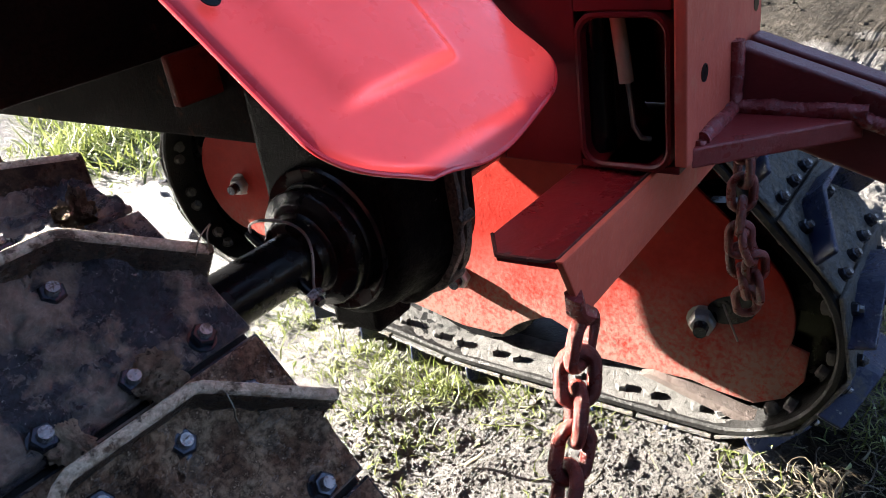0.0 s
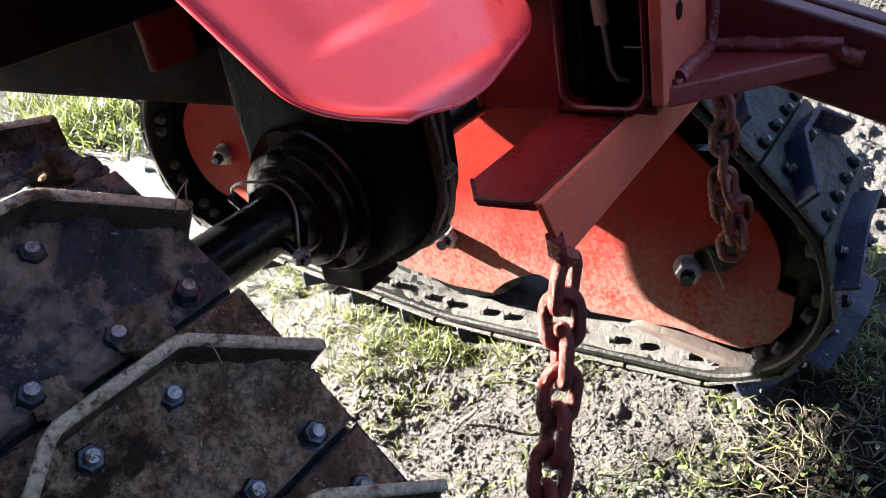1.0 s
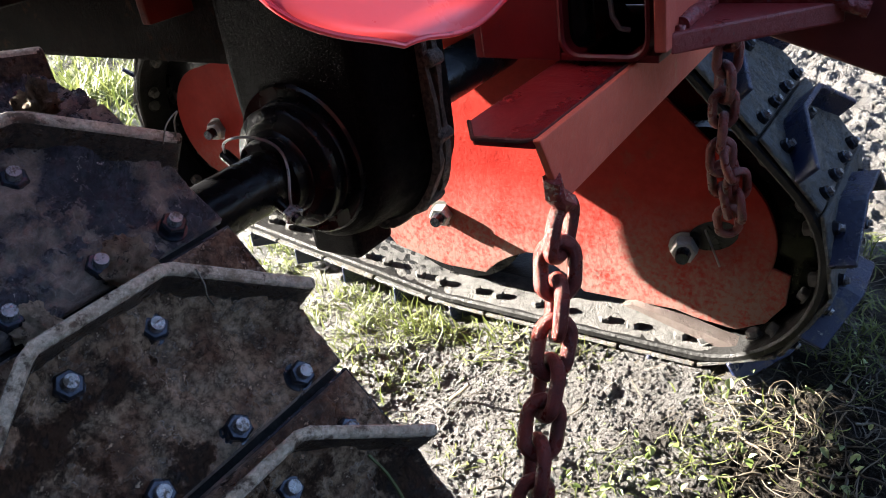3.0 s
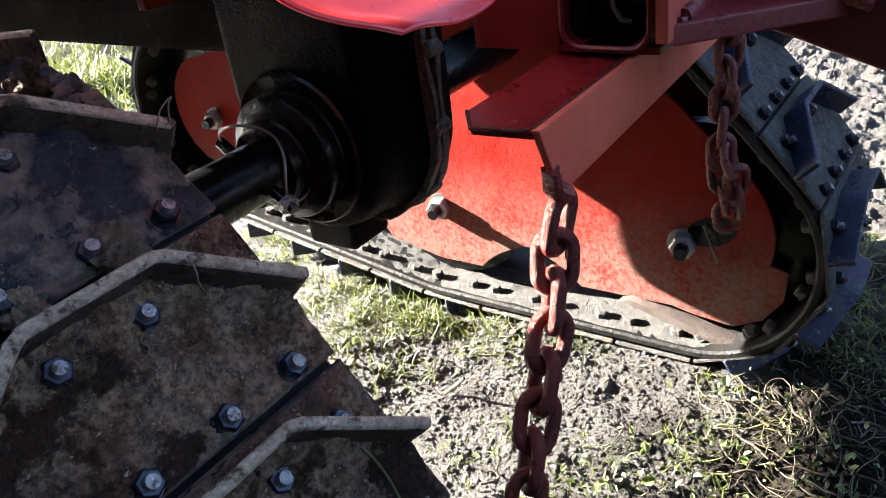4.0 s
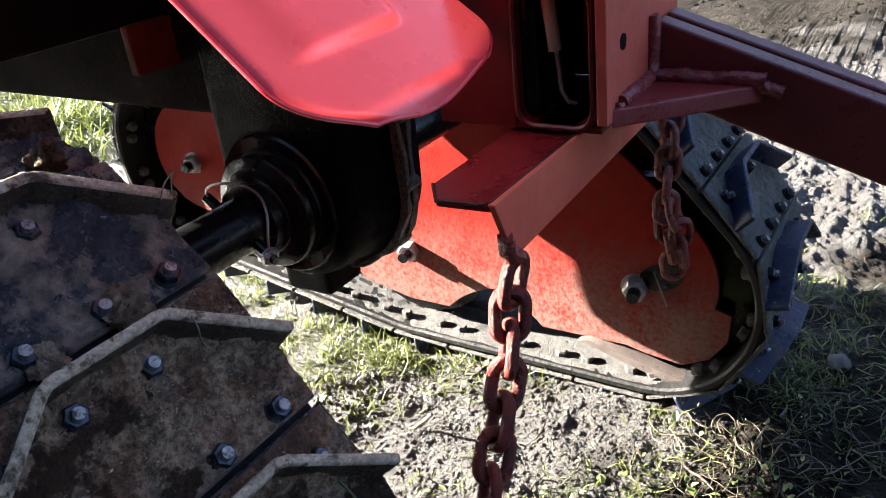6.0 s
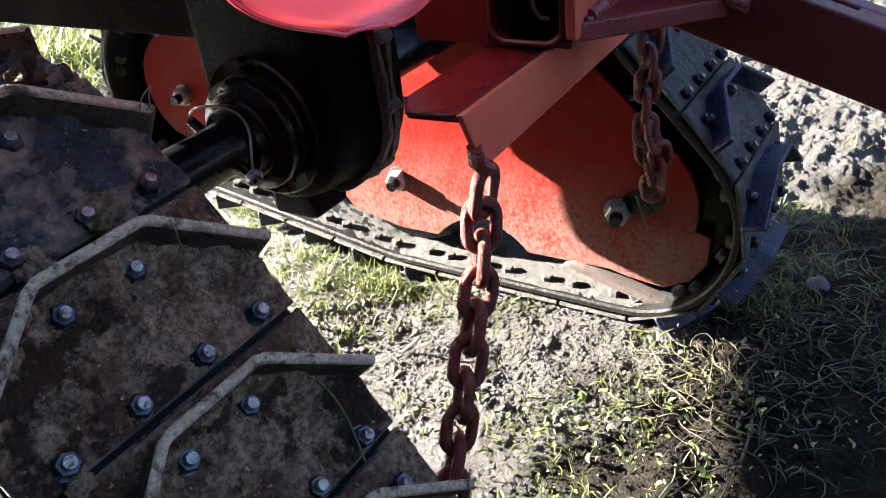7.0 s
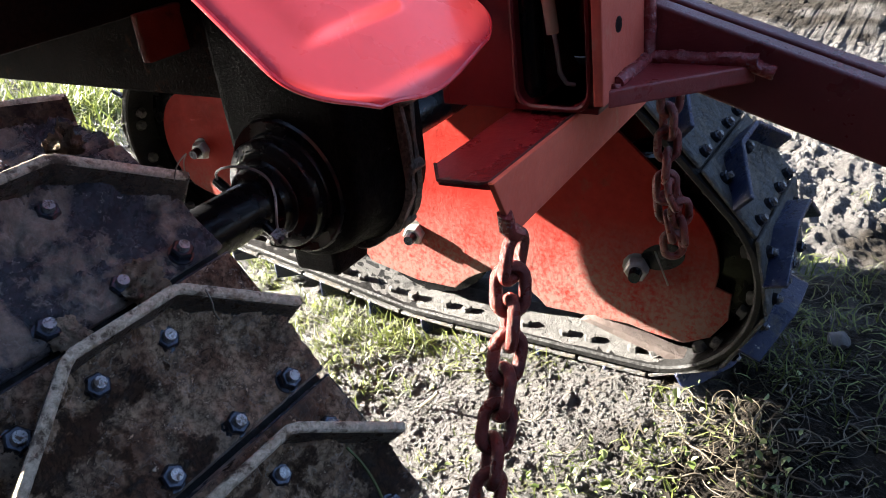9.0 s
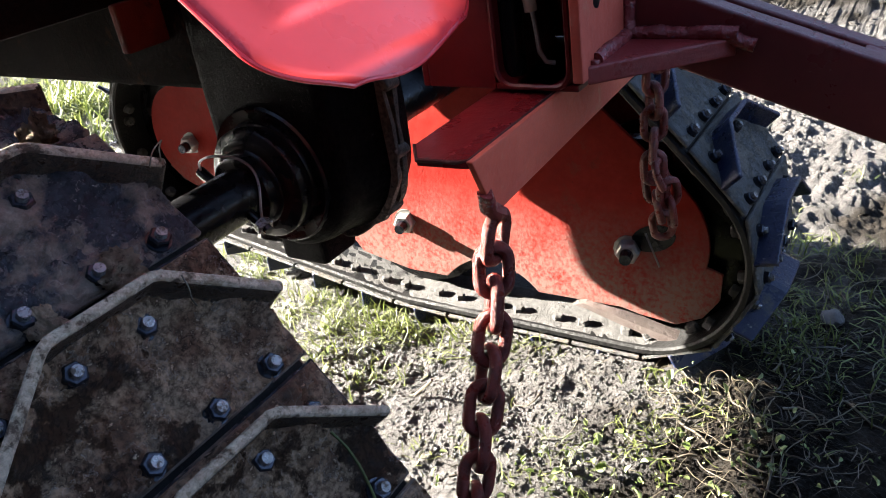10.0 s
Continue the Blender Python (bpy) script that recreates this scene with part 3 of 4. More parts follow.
def track(name, label, x_mid, near, top, top_r, phase_at, inner_side, plate_mat, lug_mat, plate_label, lug_label):
    far = FAR
    for _ in range(12):
        loop = Loop(hull([(*near, 0.157), (*MID, 0.148), (*far, 0.172), (*top, top_r)]))
        far = (far[0] + 0.5 * (round(loop.length / PITCH) * PITCH - loop.length), far[1])
    root = thing(name, label, "crawler track", (x_mid, 0, 0), group="crawler tracks")
    count = round(loop.length / PITCH)
    step = loop.length / count
    u0 = loop.nearest(*phase_at)
    # belt, bent smoothly round the wheels
    bm = bmesh.new()
    rings = []
    for k in range(6 * count):
        u = u0 + k * step / 6
        t = (loop.at(u + 0.006) - loop.at(u - 0.006)).normalized()
        nrm = Vector((t.y, -t.x))
        o = loop.at(u) - 0.0035 * nrm
        q = o - 0.012 * nrm
        rings.append([bm.verts.new(v) for v in ((-0.097, *o), (0.097, *o), (0.1, *(o - 0.003 * nrm)), (0.1, *(q + 0.003 * nrm)), (0.097, *q), (-0.097, *q), (-0.1, *(q + 0.003 * nrm)), (-0.1, *(o - 0.003 * nrm)))])
    for a, b in zip(rings, rings[1:] + rings[:1]):
        for k in range(8):
            bm.faces.new((a[k], b[k], b[(k + 1) % 8], a[(k + 1) % 8]))
    bmesh.ops.recalc_face_normals(bm, faces=bm.faces)
    part("belt", bm, M["rubber"], root, "black rubber belt", True)
    # mud that has dried on the upper side of the ground run
    film = bmesh.new()
    rows_ = []
    for k in range(90):
        y = 0.232 + 0.828 * k / 89
        z = min(loop.at(loop.nearest(y, 0.02)).y, 0.2) + 0.0165
        e = 0.004 * noise.noise(Vector((y * 30, 0, 0)))
        rows_.append([film.verts.new((inner_side * x, y, z + (0.0022 * noise.noise(Vector((x * 90, y * 90, 3))) if 0 < i < 11 else -0.001))) for i, x in enumerate(0.097 - 0.004 + e - 0.085 * j / 11 for j in range(12))])
    for a, b in zip(rows_, rows_[1:]):
        for i in range(11):
            film.faces.new((a[i], a[i + 1], b[i + 1], b[i]))
    bmesh.ops.recalc_face_normals(film, faces=film.faces)
    part("mud_film", film, M["film"], root, "pale dried mud on the belt", True)
    # grouser plates
    crust = 0.0075 if plate_mat == "grouser" else 0.0012
    kinds = [plate_meshes(q, crust) for q in range(5)]
    pl, lg = kinds[0]
    plate_data = []
    for bm_, lug_ in kinds[1:]:
        lug_.free()
        me = bpy.data.meshes.new("grouser_plate")
        bm_.to_mesh(me)
        bm_.free()
        me.materials.append(M[plate_mat])
        me.materials.append(M["crust" if plate_mat == "grouser" else plate_mat])
        plate_data.append(me)
    barer = []
    for me in plate_data[:2]:
        me = me.copy()
        me.materials[1] = M["grouser" if plate_mat == "grouser" else plate_mat]
        barer.append(me)
    nut = hex_nut(0.0076, 0.0066, 0.0043, 0.004, 0.0083)
    head = hex_nut(0.0088, 0.0085, 0.0, 0.0, 0.0105)
    first = mudp = None
    for k in range(count):
        a, b = loop.at(u0 + k * step), loop.at(u0 + (k + 1) * step)
        mid = (a + b) / 2
        up = (a - b).normalized()
        out = Vector((-up.y, up.x))
        mid = mid + out * 0.0005
        m = Matrix(((1, 0, 0, 0), (0, up.x, out.x, mid.x), (0, up.y, out.y, mid.y), (0, 0, 0, 1)))
        if first is None:
            first = part("grouser_plate", pl, M[plate_mat], root, plate_label)
            first.data.materials.append(M["crust" if plate_mat == "grouser" else plate_mat])
            lugp = part("lug", lg, M[lug_mat], first, lug_label)
            lugp.data.materials.append(M["edge" if lug_mat == "lug" else lug_mat])
            nutp = part("nut", nut, M["nut"], first, "dark nut with bright bolt end")
            nutp.data.materials.append(M["bolt"])
            headp = part("bolt_head", head, M["film"], first, "bolt head under dried mud")
            first.matrix_basis = m
            pb = first
        else:
            pb = again(first, m, root)
            # the mud has washed off the uppermost plates
            pb.data = barer[k % 2] if k >= count - 4 else ([first.data] + plate_data)[(k * 2) % 5]
            again(lugp, None, pb)
        for i, (x, y) in enumerate(SPOTS):
            turn = pose(x, y, 0.005, 0, 0, (k * 37 + i * 53) % 60)
            if k == 0 and i == 0:
                nutp.matrix_basis = turn
            else:
                again(nutp, turn, pb)
            if plate_mat == "grouser" and (k * 7 + i * 5) % 4 == 0:
                lump = pose(x + 0.012 * math.sin(k * 3 + i), y - 0.009 - 0.004 * math.cos(i * 2 + k), 0.0078, 0, 0, (k * 71 + i * 113) % 360) @ Matrix.Scale(0.5 + 0.35 * math.sin(k * 5 + i * 2.3), 4)
                if mudp is None:
                    mudp = part("dried_mud", mud_lump(), M["mud"], pb, "lump of dried brown mud", True)
                    mudp.matrix_basis = lump
                else:
                    again(mudp, lump, pb)
                if k == count - 2:
                    again(mudp, pose(0.069, -0.042, 0.009, 0, 0, 40) @ Matrix.Diagonal((0.8, 1.0, 1.7, 1)), pb)
                if k == count - 1:
                    again(mudp, pose(0.037, -0.0455, 0.0092, 0, 0, 8) @ Matrix.Diagonal((0.95, 1.1, 1.2, 1)), pb)
            if (x > 0) == (inner_side > 0) and abs(x) > 0.05:
                below = pose(x, y, -0.0145, 180, 0, (k * 41 + i * 29) % 60)
                if k == 0 and i < 4:
                    headp.matrix_basis = below
                else:
                    again(headp, below, pb)
    # side plates, wheels, sprocket
    side = -inner_side
    xs = inner_side * 0.065
    lobes = [(near[0] + 0.022, near[1] + 0.008, 0.113), (MID[0], MID[1] + 0.008, 0.108), (*far, 0.1), (*top, 0.09)]
    outline = side_outline(lobes)
    lo, hi = sorted((xs, xs - inner_side * 0.005))
    part("side_plate", prism(outline, lo, hi, 0.001, 1), M["plate"], root, "red painted steel side plate with dust and rust spots")
    lo, hi = sorted((-xs, -xs + inner_side * 0.005))
    part("side_plate", prism(outline, lo, hi, 0.001, 1), M["plate"], root)
    for c, r in ((near, 0.14), (MID, 0.13), (far, 0.155), (top, 0.13)):
        prof = [(-0.045, r * 0.8), (-0.04, r), (-0.02, r), (-0.018, r * 0.9), (0.018, r * 0.9), (0.02, r), (0.04, r), (0.045, r * 0.8)]
        part("road_wheel", turned(prof, 36, Matrix.Translation((0, *c))), M["iron"], root, "dark steel wheel", True)
    lo, hi = sorted((xs - inner_side * 0.0004, xs - inner_side * 0.0045))
    part("lower_flange", prism([(0.185, 0.088), (0.22, 0.07), (0.27, 0.0755), (0.36, 0.096), (0.46, 0.107), (0.465, 0.125), (0.38, 0.145), (0.25, 0.15), (0.19, 0.17), (0.16, 0.16), (0.163, 0.12)], lo, hi, 0.0006, 1), M["plate"], root, "straight lower strip of the side plate")
    lo, hi = sorted((xs + inner_side * 0.014, xs - inner_side * 0.01))
    part("mud_bank", rough_up(prism([(0.365, 0.08), (0.345, 0.076), (0.3, 0.062), (0.215, 0.042), (0.195, 0.036), (0.195, 0.052), (0.24, 0.062), (0.3, 0.076), (0.35, 0.086)], lo, hi, 0.002, 2), 0.003, 60), M["caked"], root, "bank of dried mud on the belt", True)
    # thin dark oval laid on the plate beside the front nut, and a split pin
    slot = [(near[0] + 0.03 * math.cos(a) - 0.018, near[1] + 0.02 * math.sin(a) + 0.012 - 0.25 * 0.03 * math.cos(a)) for a in (2 * math.pi * k / 20 for k in range(20))]
    lo, hi = sorted((xs, xs + inner_side * 0.0006))
    part("adjusting_slot", prism(slot, lo, hi), M["iron"], root, "thin dark oval beside the nut")
    part("split_pin", rod([(xs + inner_side * 0.006, near[0] - 0.01, near[1] + 0.022), (xs + inner_side * 0.012, near[0] - 0.02, near[1] + 0.004), (xs + inner_side * 0.012, near[0] - 0.03, near[1] - 0.022)], 0.0013, 6), M["wire"], root, "bent split pin", True)
    for c in (near, MID, far):
        q = pose(xs, c[0] + 0.016 if c == near else c[0], c[1] - 0.008, 0, 90 * inner_side, 12)
        nutb = hex_nut(0.0165, 0.017, 0.0095, 0.014, 0.02)
        bmesh.ops.transform(nutb, matrix=q, verts=nutb.verts)
        an = part("axle_nut", nutb, M["zinc"], root, "galvanised hexagon nut on its axle")
        an.data.materials.append(M["nut"])
    return root


def caught_straw():
    for pts, r, mat, name, label in (
        ([(0.245, 0.367, 0.549), (0.25, 0.366, 0.558), (0.259, 0.366, 0.5625), (0.2555, 0.366, 0.558), (0.2535, 0.366, 0.548)], 0.0005, "straw", "straw", "pale straw bent over a steel lug"),
        ([(0.189, 0.289, 0.517), (0.188, 0.285, 0.51), (0.1875, 0.285, 0.504), (0.19, 0.286, 0.497)], 0.0005, "straw", "straw", "pale straw curled under a steel lug"),
        ([(0.224, 0.244, 0.39), (0.226, 0.236, 0.379), (0.222, 0.224, 0.37), (0.215, 0.212, 0.362), (0.207, 0.2, 0.353)], 0.0009, "grass", "grass_blade", "limp green grass blade on a muddy plate"),
    ):
        v = [Vector(p) for p in pts]
        dense = []
        for i in range(len(v) - 1):
            p0, p1, p2, p3 = v[max(0, i - 1)], v[i], v[i + 1], v[min(len(v) - 1, i + 2)]
            for k in range(6):
                t = k / 6
                dense.append(0.5 * (2 * p1 + (p2 - p0) * t + (2 * p0 - 5 * p1 + 4 * p2 - p3) * t * t + (3 * p1 - p0 - 3 * p2 + p3) * t**3))
        dense.append(v[-1])
        tagged(part(name, rod(dense, r, 6), M[mat], None, smooth=True), label, "straw" if name == "straw" else "grass")


def side_outline(lobes):
    """A plate that hugs the wheels below with arches between them and runs straight above."""
    pts = hull(lobes, 72)
    out = []
    for y, z in pts:
        out.append((y, z))
    dense = []
    for (a, b), (c, d) in zip(out, out[1:] + out[:1]):
        k = max(1, int(math.hypot(c - a, d - b) / 0.012))
        dense += [(a + (c - a) * i / k, b + (d - b) * i / k) for i in range(k)]
    res = []
    for y, z in dense:
        if z < 0.2:
            dip = 0.05 * max(0.0, 1 - abs(y - 0.505) / 0.075) ** 0.6 + 0.05 * max(0.0, 1 - abs(y - 0.84) / 0.09) ** 0.6
            z += dip
        res.append((y, z))
    return res


track("crawler_track", "crawler track with bolted muddy steel grousers, in shade", 0.155, NEAR_SHADED, (0.49, 0.414), 0.159, (0.3456, 0.5004), 1, "grouser", "lug", "mud-caked dark steel plate", "bent steel lug with worn edge")
track("crawler_track", "crawler track with red side plate and sunlit dusty belt", 0.915, NEAR, TOP, 0.166, (0.259, 0.03), -1, "pale", "bluelug", "steel plate under pale dried mud", "bent steel lug with worn blue paint")


# ---- gearbox, axle, frame ----
def gearbox():
    root = thing("gearbox", "oily black cast gearbox with a bolted flange seam", "gearbox", (0, 0, 0))

    def outline(r, top):
        """A round lower end about the axle that runs up between straight sides."""
        cy, cz = 0.511, 0.424
        pts = [(cy + r * math.cos(a), cz + r * math.sin(a)) for a in (math.pi + math.pi * k / 32 for k in range(33))]
        for k in range(1, 9):
            pts.append((cy + r - 0.004 * k / 8, cz + (top - cz) * k / 8))
        for k in range(8, 0, -1):
            pts.append((cy - r + 0.002 * k / 8, cz + (top - cz) * k / 8))
        return pts

    def lofted(rows):
        """A casting that swells and tapers along x through (x, r) rows."""
        bm = bmesh.new()
        rings = [[bm.verts.new((x, y, z)) for y, z in outline(r, 0.74)] for x, r in rows]
        n = len(rings[0])
        for p, q in zip(rings, rings[1:]):
            for i in range(n):
                bm.faces.new((p[i], q[i], q[(i + 1) % n], p[(i + 1) % n]))
        bm.faces.new(rings[0])
        bm.faces.new(rings[-1][::-1])
        bmesh.ops.recalc_face_normals(bm, faces=bm.faces)
        return bm

    body = lofted([(0.481, 0.07), (0.483, 0.076), (0.487, 0.0805), (0.493, 0.083), (0.505, 0.085), (0.52, 0.0865), (0.535, 0.0885), (0.543, 0.0915), (0.547, 0.095), (0.569, 0.095), (0.575, 0.09), (0.6, 0.085), (0.612, 0.075)])
    part("casing", rough_up(body, 0.0016, 34), M["cast"], root, smooth=True)
    for x, r, seed in ((0.5465, 0.1025, 3), (0.5605, 0.101, 5)):
        rim = prism(outline(r, 0.7), x, x + 0.0085, 0.002, 2)
        part("flange", rough_up(rim, 0.0045, 55, seed), M["seam"], root, "cast joint flange", True)
    for a in (2, -38, -80):
        y, z = 0.511 - 0.0985 * math.cos(radians(a)), 0.424 + 0.0985 * math.sin(radians(a))
        lugb = turned([(0.5455, 0.003), (0.547, 0.006), (0.55, 0.0072), (0.567, 0.0072), (0.57, 0.006), (0.5715, 0.003)], 12, Matrix.Translation((0, y, z)))
        part("bolt_boss", rough_up(lugb, 0.002, 90), M["seam"], root, smooth=True)
    for z in (0.5,):
        lugb = turned([(0.5455, 0.003), (0.547, 0.006), (0.55, 0.0072), (0.567, 0.0072), (0.57, 0.006), (0.5715, 0.003)], 12, Matrix.Translation((0, 0.4115, z)))
        part("bolt_boss", rough_up(lugb, 0.002, 90), M["seam"], root, smooth=True)
    part("foot", rough_up(box(0.52, 0.578, 0.51, 0.574, 0.296, 0.35, 0.006), 0.0012, 60), M["cast"], root, "squared cast foot")
    part("bearing_cover", turned([(0.478, 0.066), (0.4765, 0.069), (0.4765, 0.0715), (0.479, 0.0735), (0.4865, 0.0735)], 56, Matrix.Translation((0, *AXLE))), M["iron"], root, "round black bearing cover", True)
    # unseen box added over the gearbox to cut skylight on the side plate
    part("upper_housing", box(0.45, 0.8, 0.33, 0.635, 0.67, 1.1, 0.03, seg=3), M["cast"], root, "unseen box above the gearbox that blocks skylight")
    hub = [(0.49, 0.0605), (0.48, 0.0605), (0.474, 0.058), (0.473, 0.0555), (0.468, 0.0555), (0.466, 0.058), (0.459, 0.058), (0.457, 0.0565), (0.455, 0.0505), (0.4535, 0.049), (0.452, 0.0465), (0.451, 0.0405), (0.449, 0.0395), (0.447, 0.0365), (0.437, 0.036), (0.435, 0.033)]
    part("hub_cover", turned(hub, 56, Matrix.Translation((0, *AXLE))), M["iron"], root, "glossy black stepped hub cover", True)
    return root


gearbox()


def axle():
    root = thing("axle", "black painted axle tube with a wire-clipped locking pin", "axle", (0, *AXLE))
    part("tube", turned([(0.16, 0.0235), (0.161, 0.0265), (0.439, 0.0265), (0.44, 0.0235)], 32), M["iron"], root, smooth=True)
    part("tube", turned([(0.60, 0.027), (0.602, 0.0285), (0.92, 0.0285)], 24), M["iron"], root, smooth=True)
    # locking pin through the tube with its wire loop
    c = Vector((0.424, 0, 0))
    d = Vector((0.15, 0.75, 0.32)).normalized()
    part("locking_pin", rod([c - d * 0.05, c + d * 0.052], 0.0055, 12), M["iron"], root, "blued steel pin", True)
    nutb = hex_nut(0.009, 0.008, 0.005, 0.004)
    bmesh.ops.transform(nutb, matrix=Matrix.Translation(c - d * 0.044) @ (-d).to_track_quat("Z", "Y").to_matrix().to_4x4(), verts=nutb.verts)
    part("pin_nut", nutb, M["bolt"], root).data.materials.append(M["nut"])
    a, b = c + d * 0.05, c - d * 0.047
    up = Vector((-0.45, -0.3, 1)).normalized()
    pts = []
    for k in range(25):
        s = k / 24
        bow = 0.046 * math.sin(math.pi * s) ** 0.55
        pts.append(a.lerp(b, s) + Vector((0.03 * math.sin(math.pi * s**1.7), 0, 0)) + up * bow)
    part("wire_clip", rod(pts, 0.0013, 6), M["wire"], root, "bent spring wire", True)
    return root


axle()


def frame_rail():
    root = thing("frame_rail", "rust-brown steel frame rail caked with soil", "frame", (0, 0, 0))
    part("rail", rough_up(box(0.498, 0.56, 0.585, 1.3, 0.503, 0.6, 0.006), 0.002, 25), M["frame"], root, smooth=True)
    part("rail", box(0.6, 0.65, 0.63, 1.2, 0.55, 0.62, 0.006), M["frame"], root)
    part("end_plate", box(0.446, 0.501, 0.631, 0.643, 0.556, 0.604, 0.003), M["plate_end"], root, "dark red painted end plate")
    # unseen box added to keep the sun off rail and gearbox
    part("cover", box(0.24, 0.5, 1.252, 1.6, 0.6, 0.74, 0.02), M["cast"], root)
    # hidden box added to shade the far end of the red side plate
    part("rail", box(0.705, 0.8, 1.36, 1.8, 0.435, 0.62, 0.006), M["frame"], root)
    part("cover", box(0.285, 0.66, 0.64, 1.25, 0.6, 0.765, 0.01), M["frame"], root, "rust-stained dark engine cover")
    # unseen box added to keep the sun off the crossbar's top flange
    part("cover", box(0.15, 0.288, 0.66, 0.735, 0.688, 0.77, 0.008), M["cast"], root)
    # box added to cut skylight and keep the sun off the hitch
    part("cover", box(0.366, 0.86, 0.66, 1.5, 0.7665, 1.15, 0.004), M["cast"], root, "box added above the engine to block skylight")
    # hidden sheet, its outline worked back from the shadow on the side plate
    shadow_edge = [(0.64, 0.287), (0.723, 0.287), (0.736, 0.283), (0.746, 0.282), (0.752, 0.289), (0.755, 0.307), (0.757, 0.334), (0.758, 0.360), (0.772, 0.369), (0.784, 0.416), (0.799, 0.438), (0.807, 0.456), (0.812, 0.7), (0.64, 0.7)]
    bm = prism([(x, z) for x, z in shadow_edge], 0.0, 0.014, 0.002, 1)
    for v in bm.verts:
        v.co = Vector((v.co.y, 0.76 + v.co.x, v.co.z))
    bmesh.ops.recalc_face_normals(bm, faces=bm.faces)
    part("engine_pan", bm, M["cast"], root, "hidden sheet cut to shape the shadow on the side plate")
    return root


frame_rail()


# ---- hitch ----
def crossbar():
    root = thing("crossbar", "dusty red angle-iron crossbar with a clipped corner", "bar", (0, 0, 0))
    y0, zt = 0.19, 0.528
    leg, th = 0.046, 0.005
    bm = box(0.344, 0.78, y0, y0 + th, zt - leg, zt, 0.0012)
    for v in bm.verts:
        if v.co.z < zt - 0.03:
            v.co.z += 0.012 * (v.co.x - 0.35) / 0.43
            if v.co.x < 0.4:
                v.co.x += 0.02
    part("upright_leg", bm, M["bar"], root, "dusty red upright leg, painted paler for its light")
    bm = bmesh.new()
    out = [(0.3445, y0 + th - 0.001), (0.342, y0 + 0.041), (0.364, y0 + 0.057), (0.78, y0 + 0.057), (0.78, y0 + th - 0.001)]
    lo = [bm.verts.new((x, y, zt - th - 0.001)) for x, y in out]
    hi = [bm.verts.new((x, y, zt - 0.001)) for x, y in out]
    bm.faces.new(lo[::-1])
    bm.faces.new(hi)
    for i in range(5):
        bm.faces.new((lo[i], lo[(i + 1) % 5], hi[(i + 1) % 5], hi[i]))
    bmesh.ops.recalc_face_normals(bm, faces=bm.faces)
    bevel(bm, 0.0012)
    part("chipped_edge", rough_up(rod([(0.78, y0 + 0.0045, zt - 0.0005), (0.6, y0 + 0.0045, zt - 0.0005), (0.45, y0 + 0.0045, zt - 0.0005), (0.346, y0 + 0.0045, zt - 0.0008), (0.344, y0 + 0.012, zt - 0.0015), (0.3416, y0 + 0.041, zt - 0.0015), (0.364, y0 + 0.057, zt - 0.0015)], 0.0014, 6), 0.0004, 200), M["chip"], root, "dark chipped paint along the flange edge", True)
    part("top_flange", bm, M["flange"], root, "crimson top flange with a clipped corner, painted darker for shade")
    weldb = rod([(0.358, 0.192, 0.5), (0.362, 0.193, 0.488), (0.37, 0.192, 0.478)], 0.006, 8)
    part("weld", rough_up(weldb, 0.003, 120), M["weld"], root, "lumpy weld bead", True)
    weldb = rod([(0.765, 0.193, 0.515), (0.768, 0.194, 0.5)], 0.006, 8)
    part("weld", rough_up(weldb, 0.003, 120), M["weld"], root, smooth=True)
    return root


crossbar()


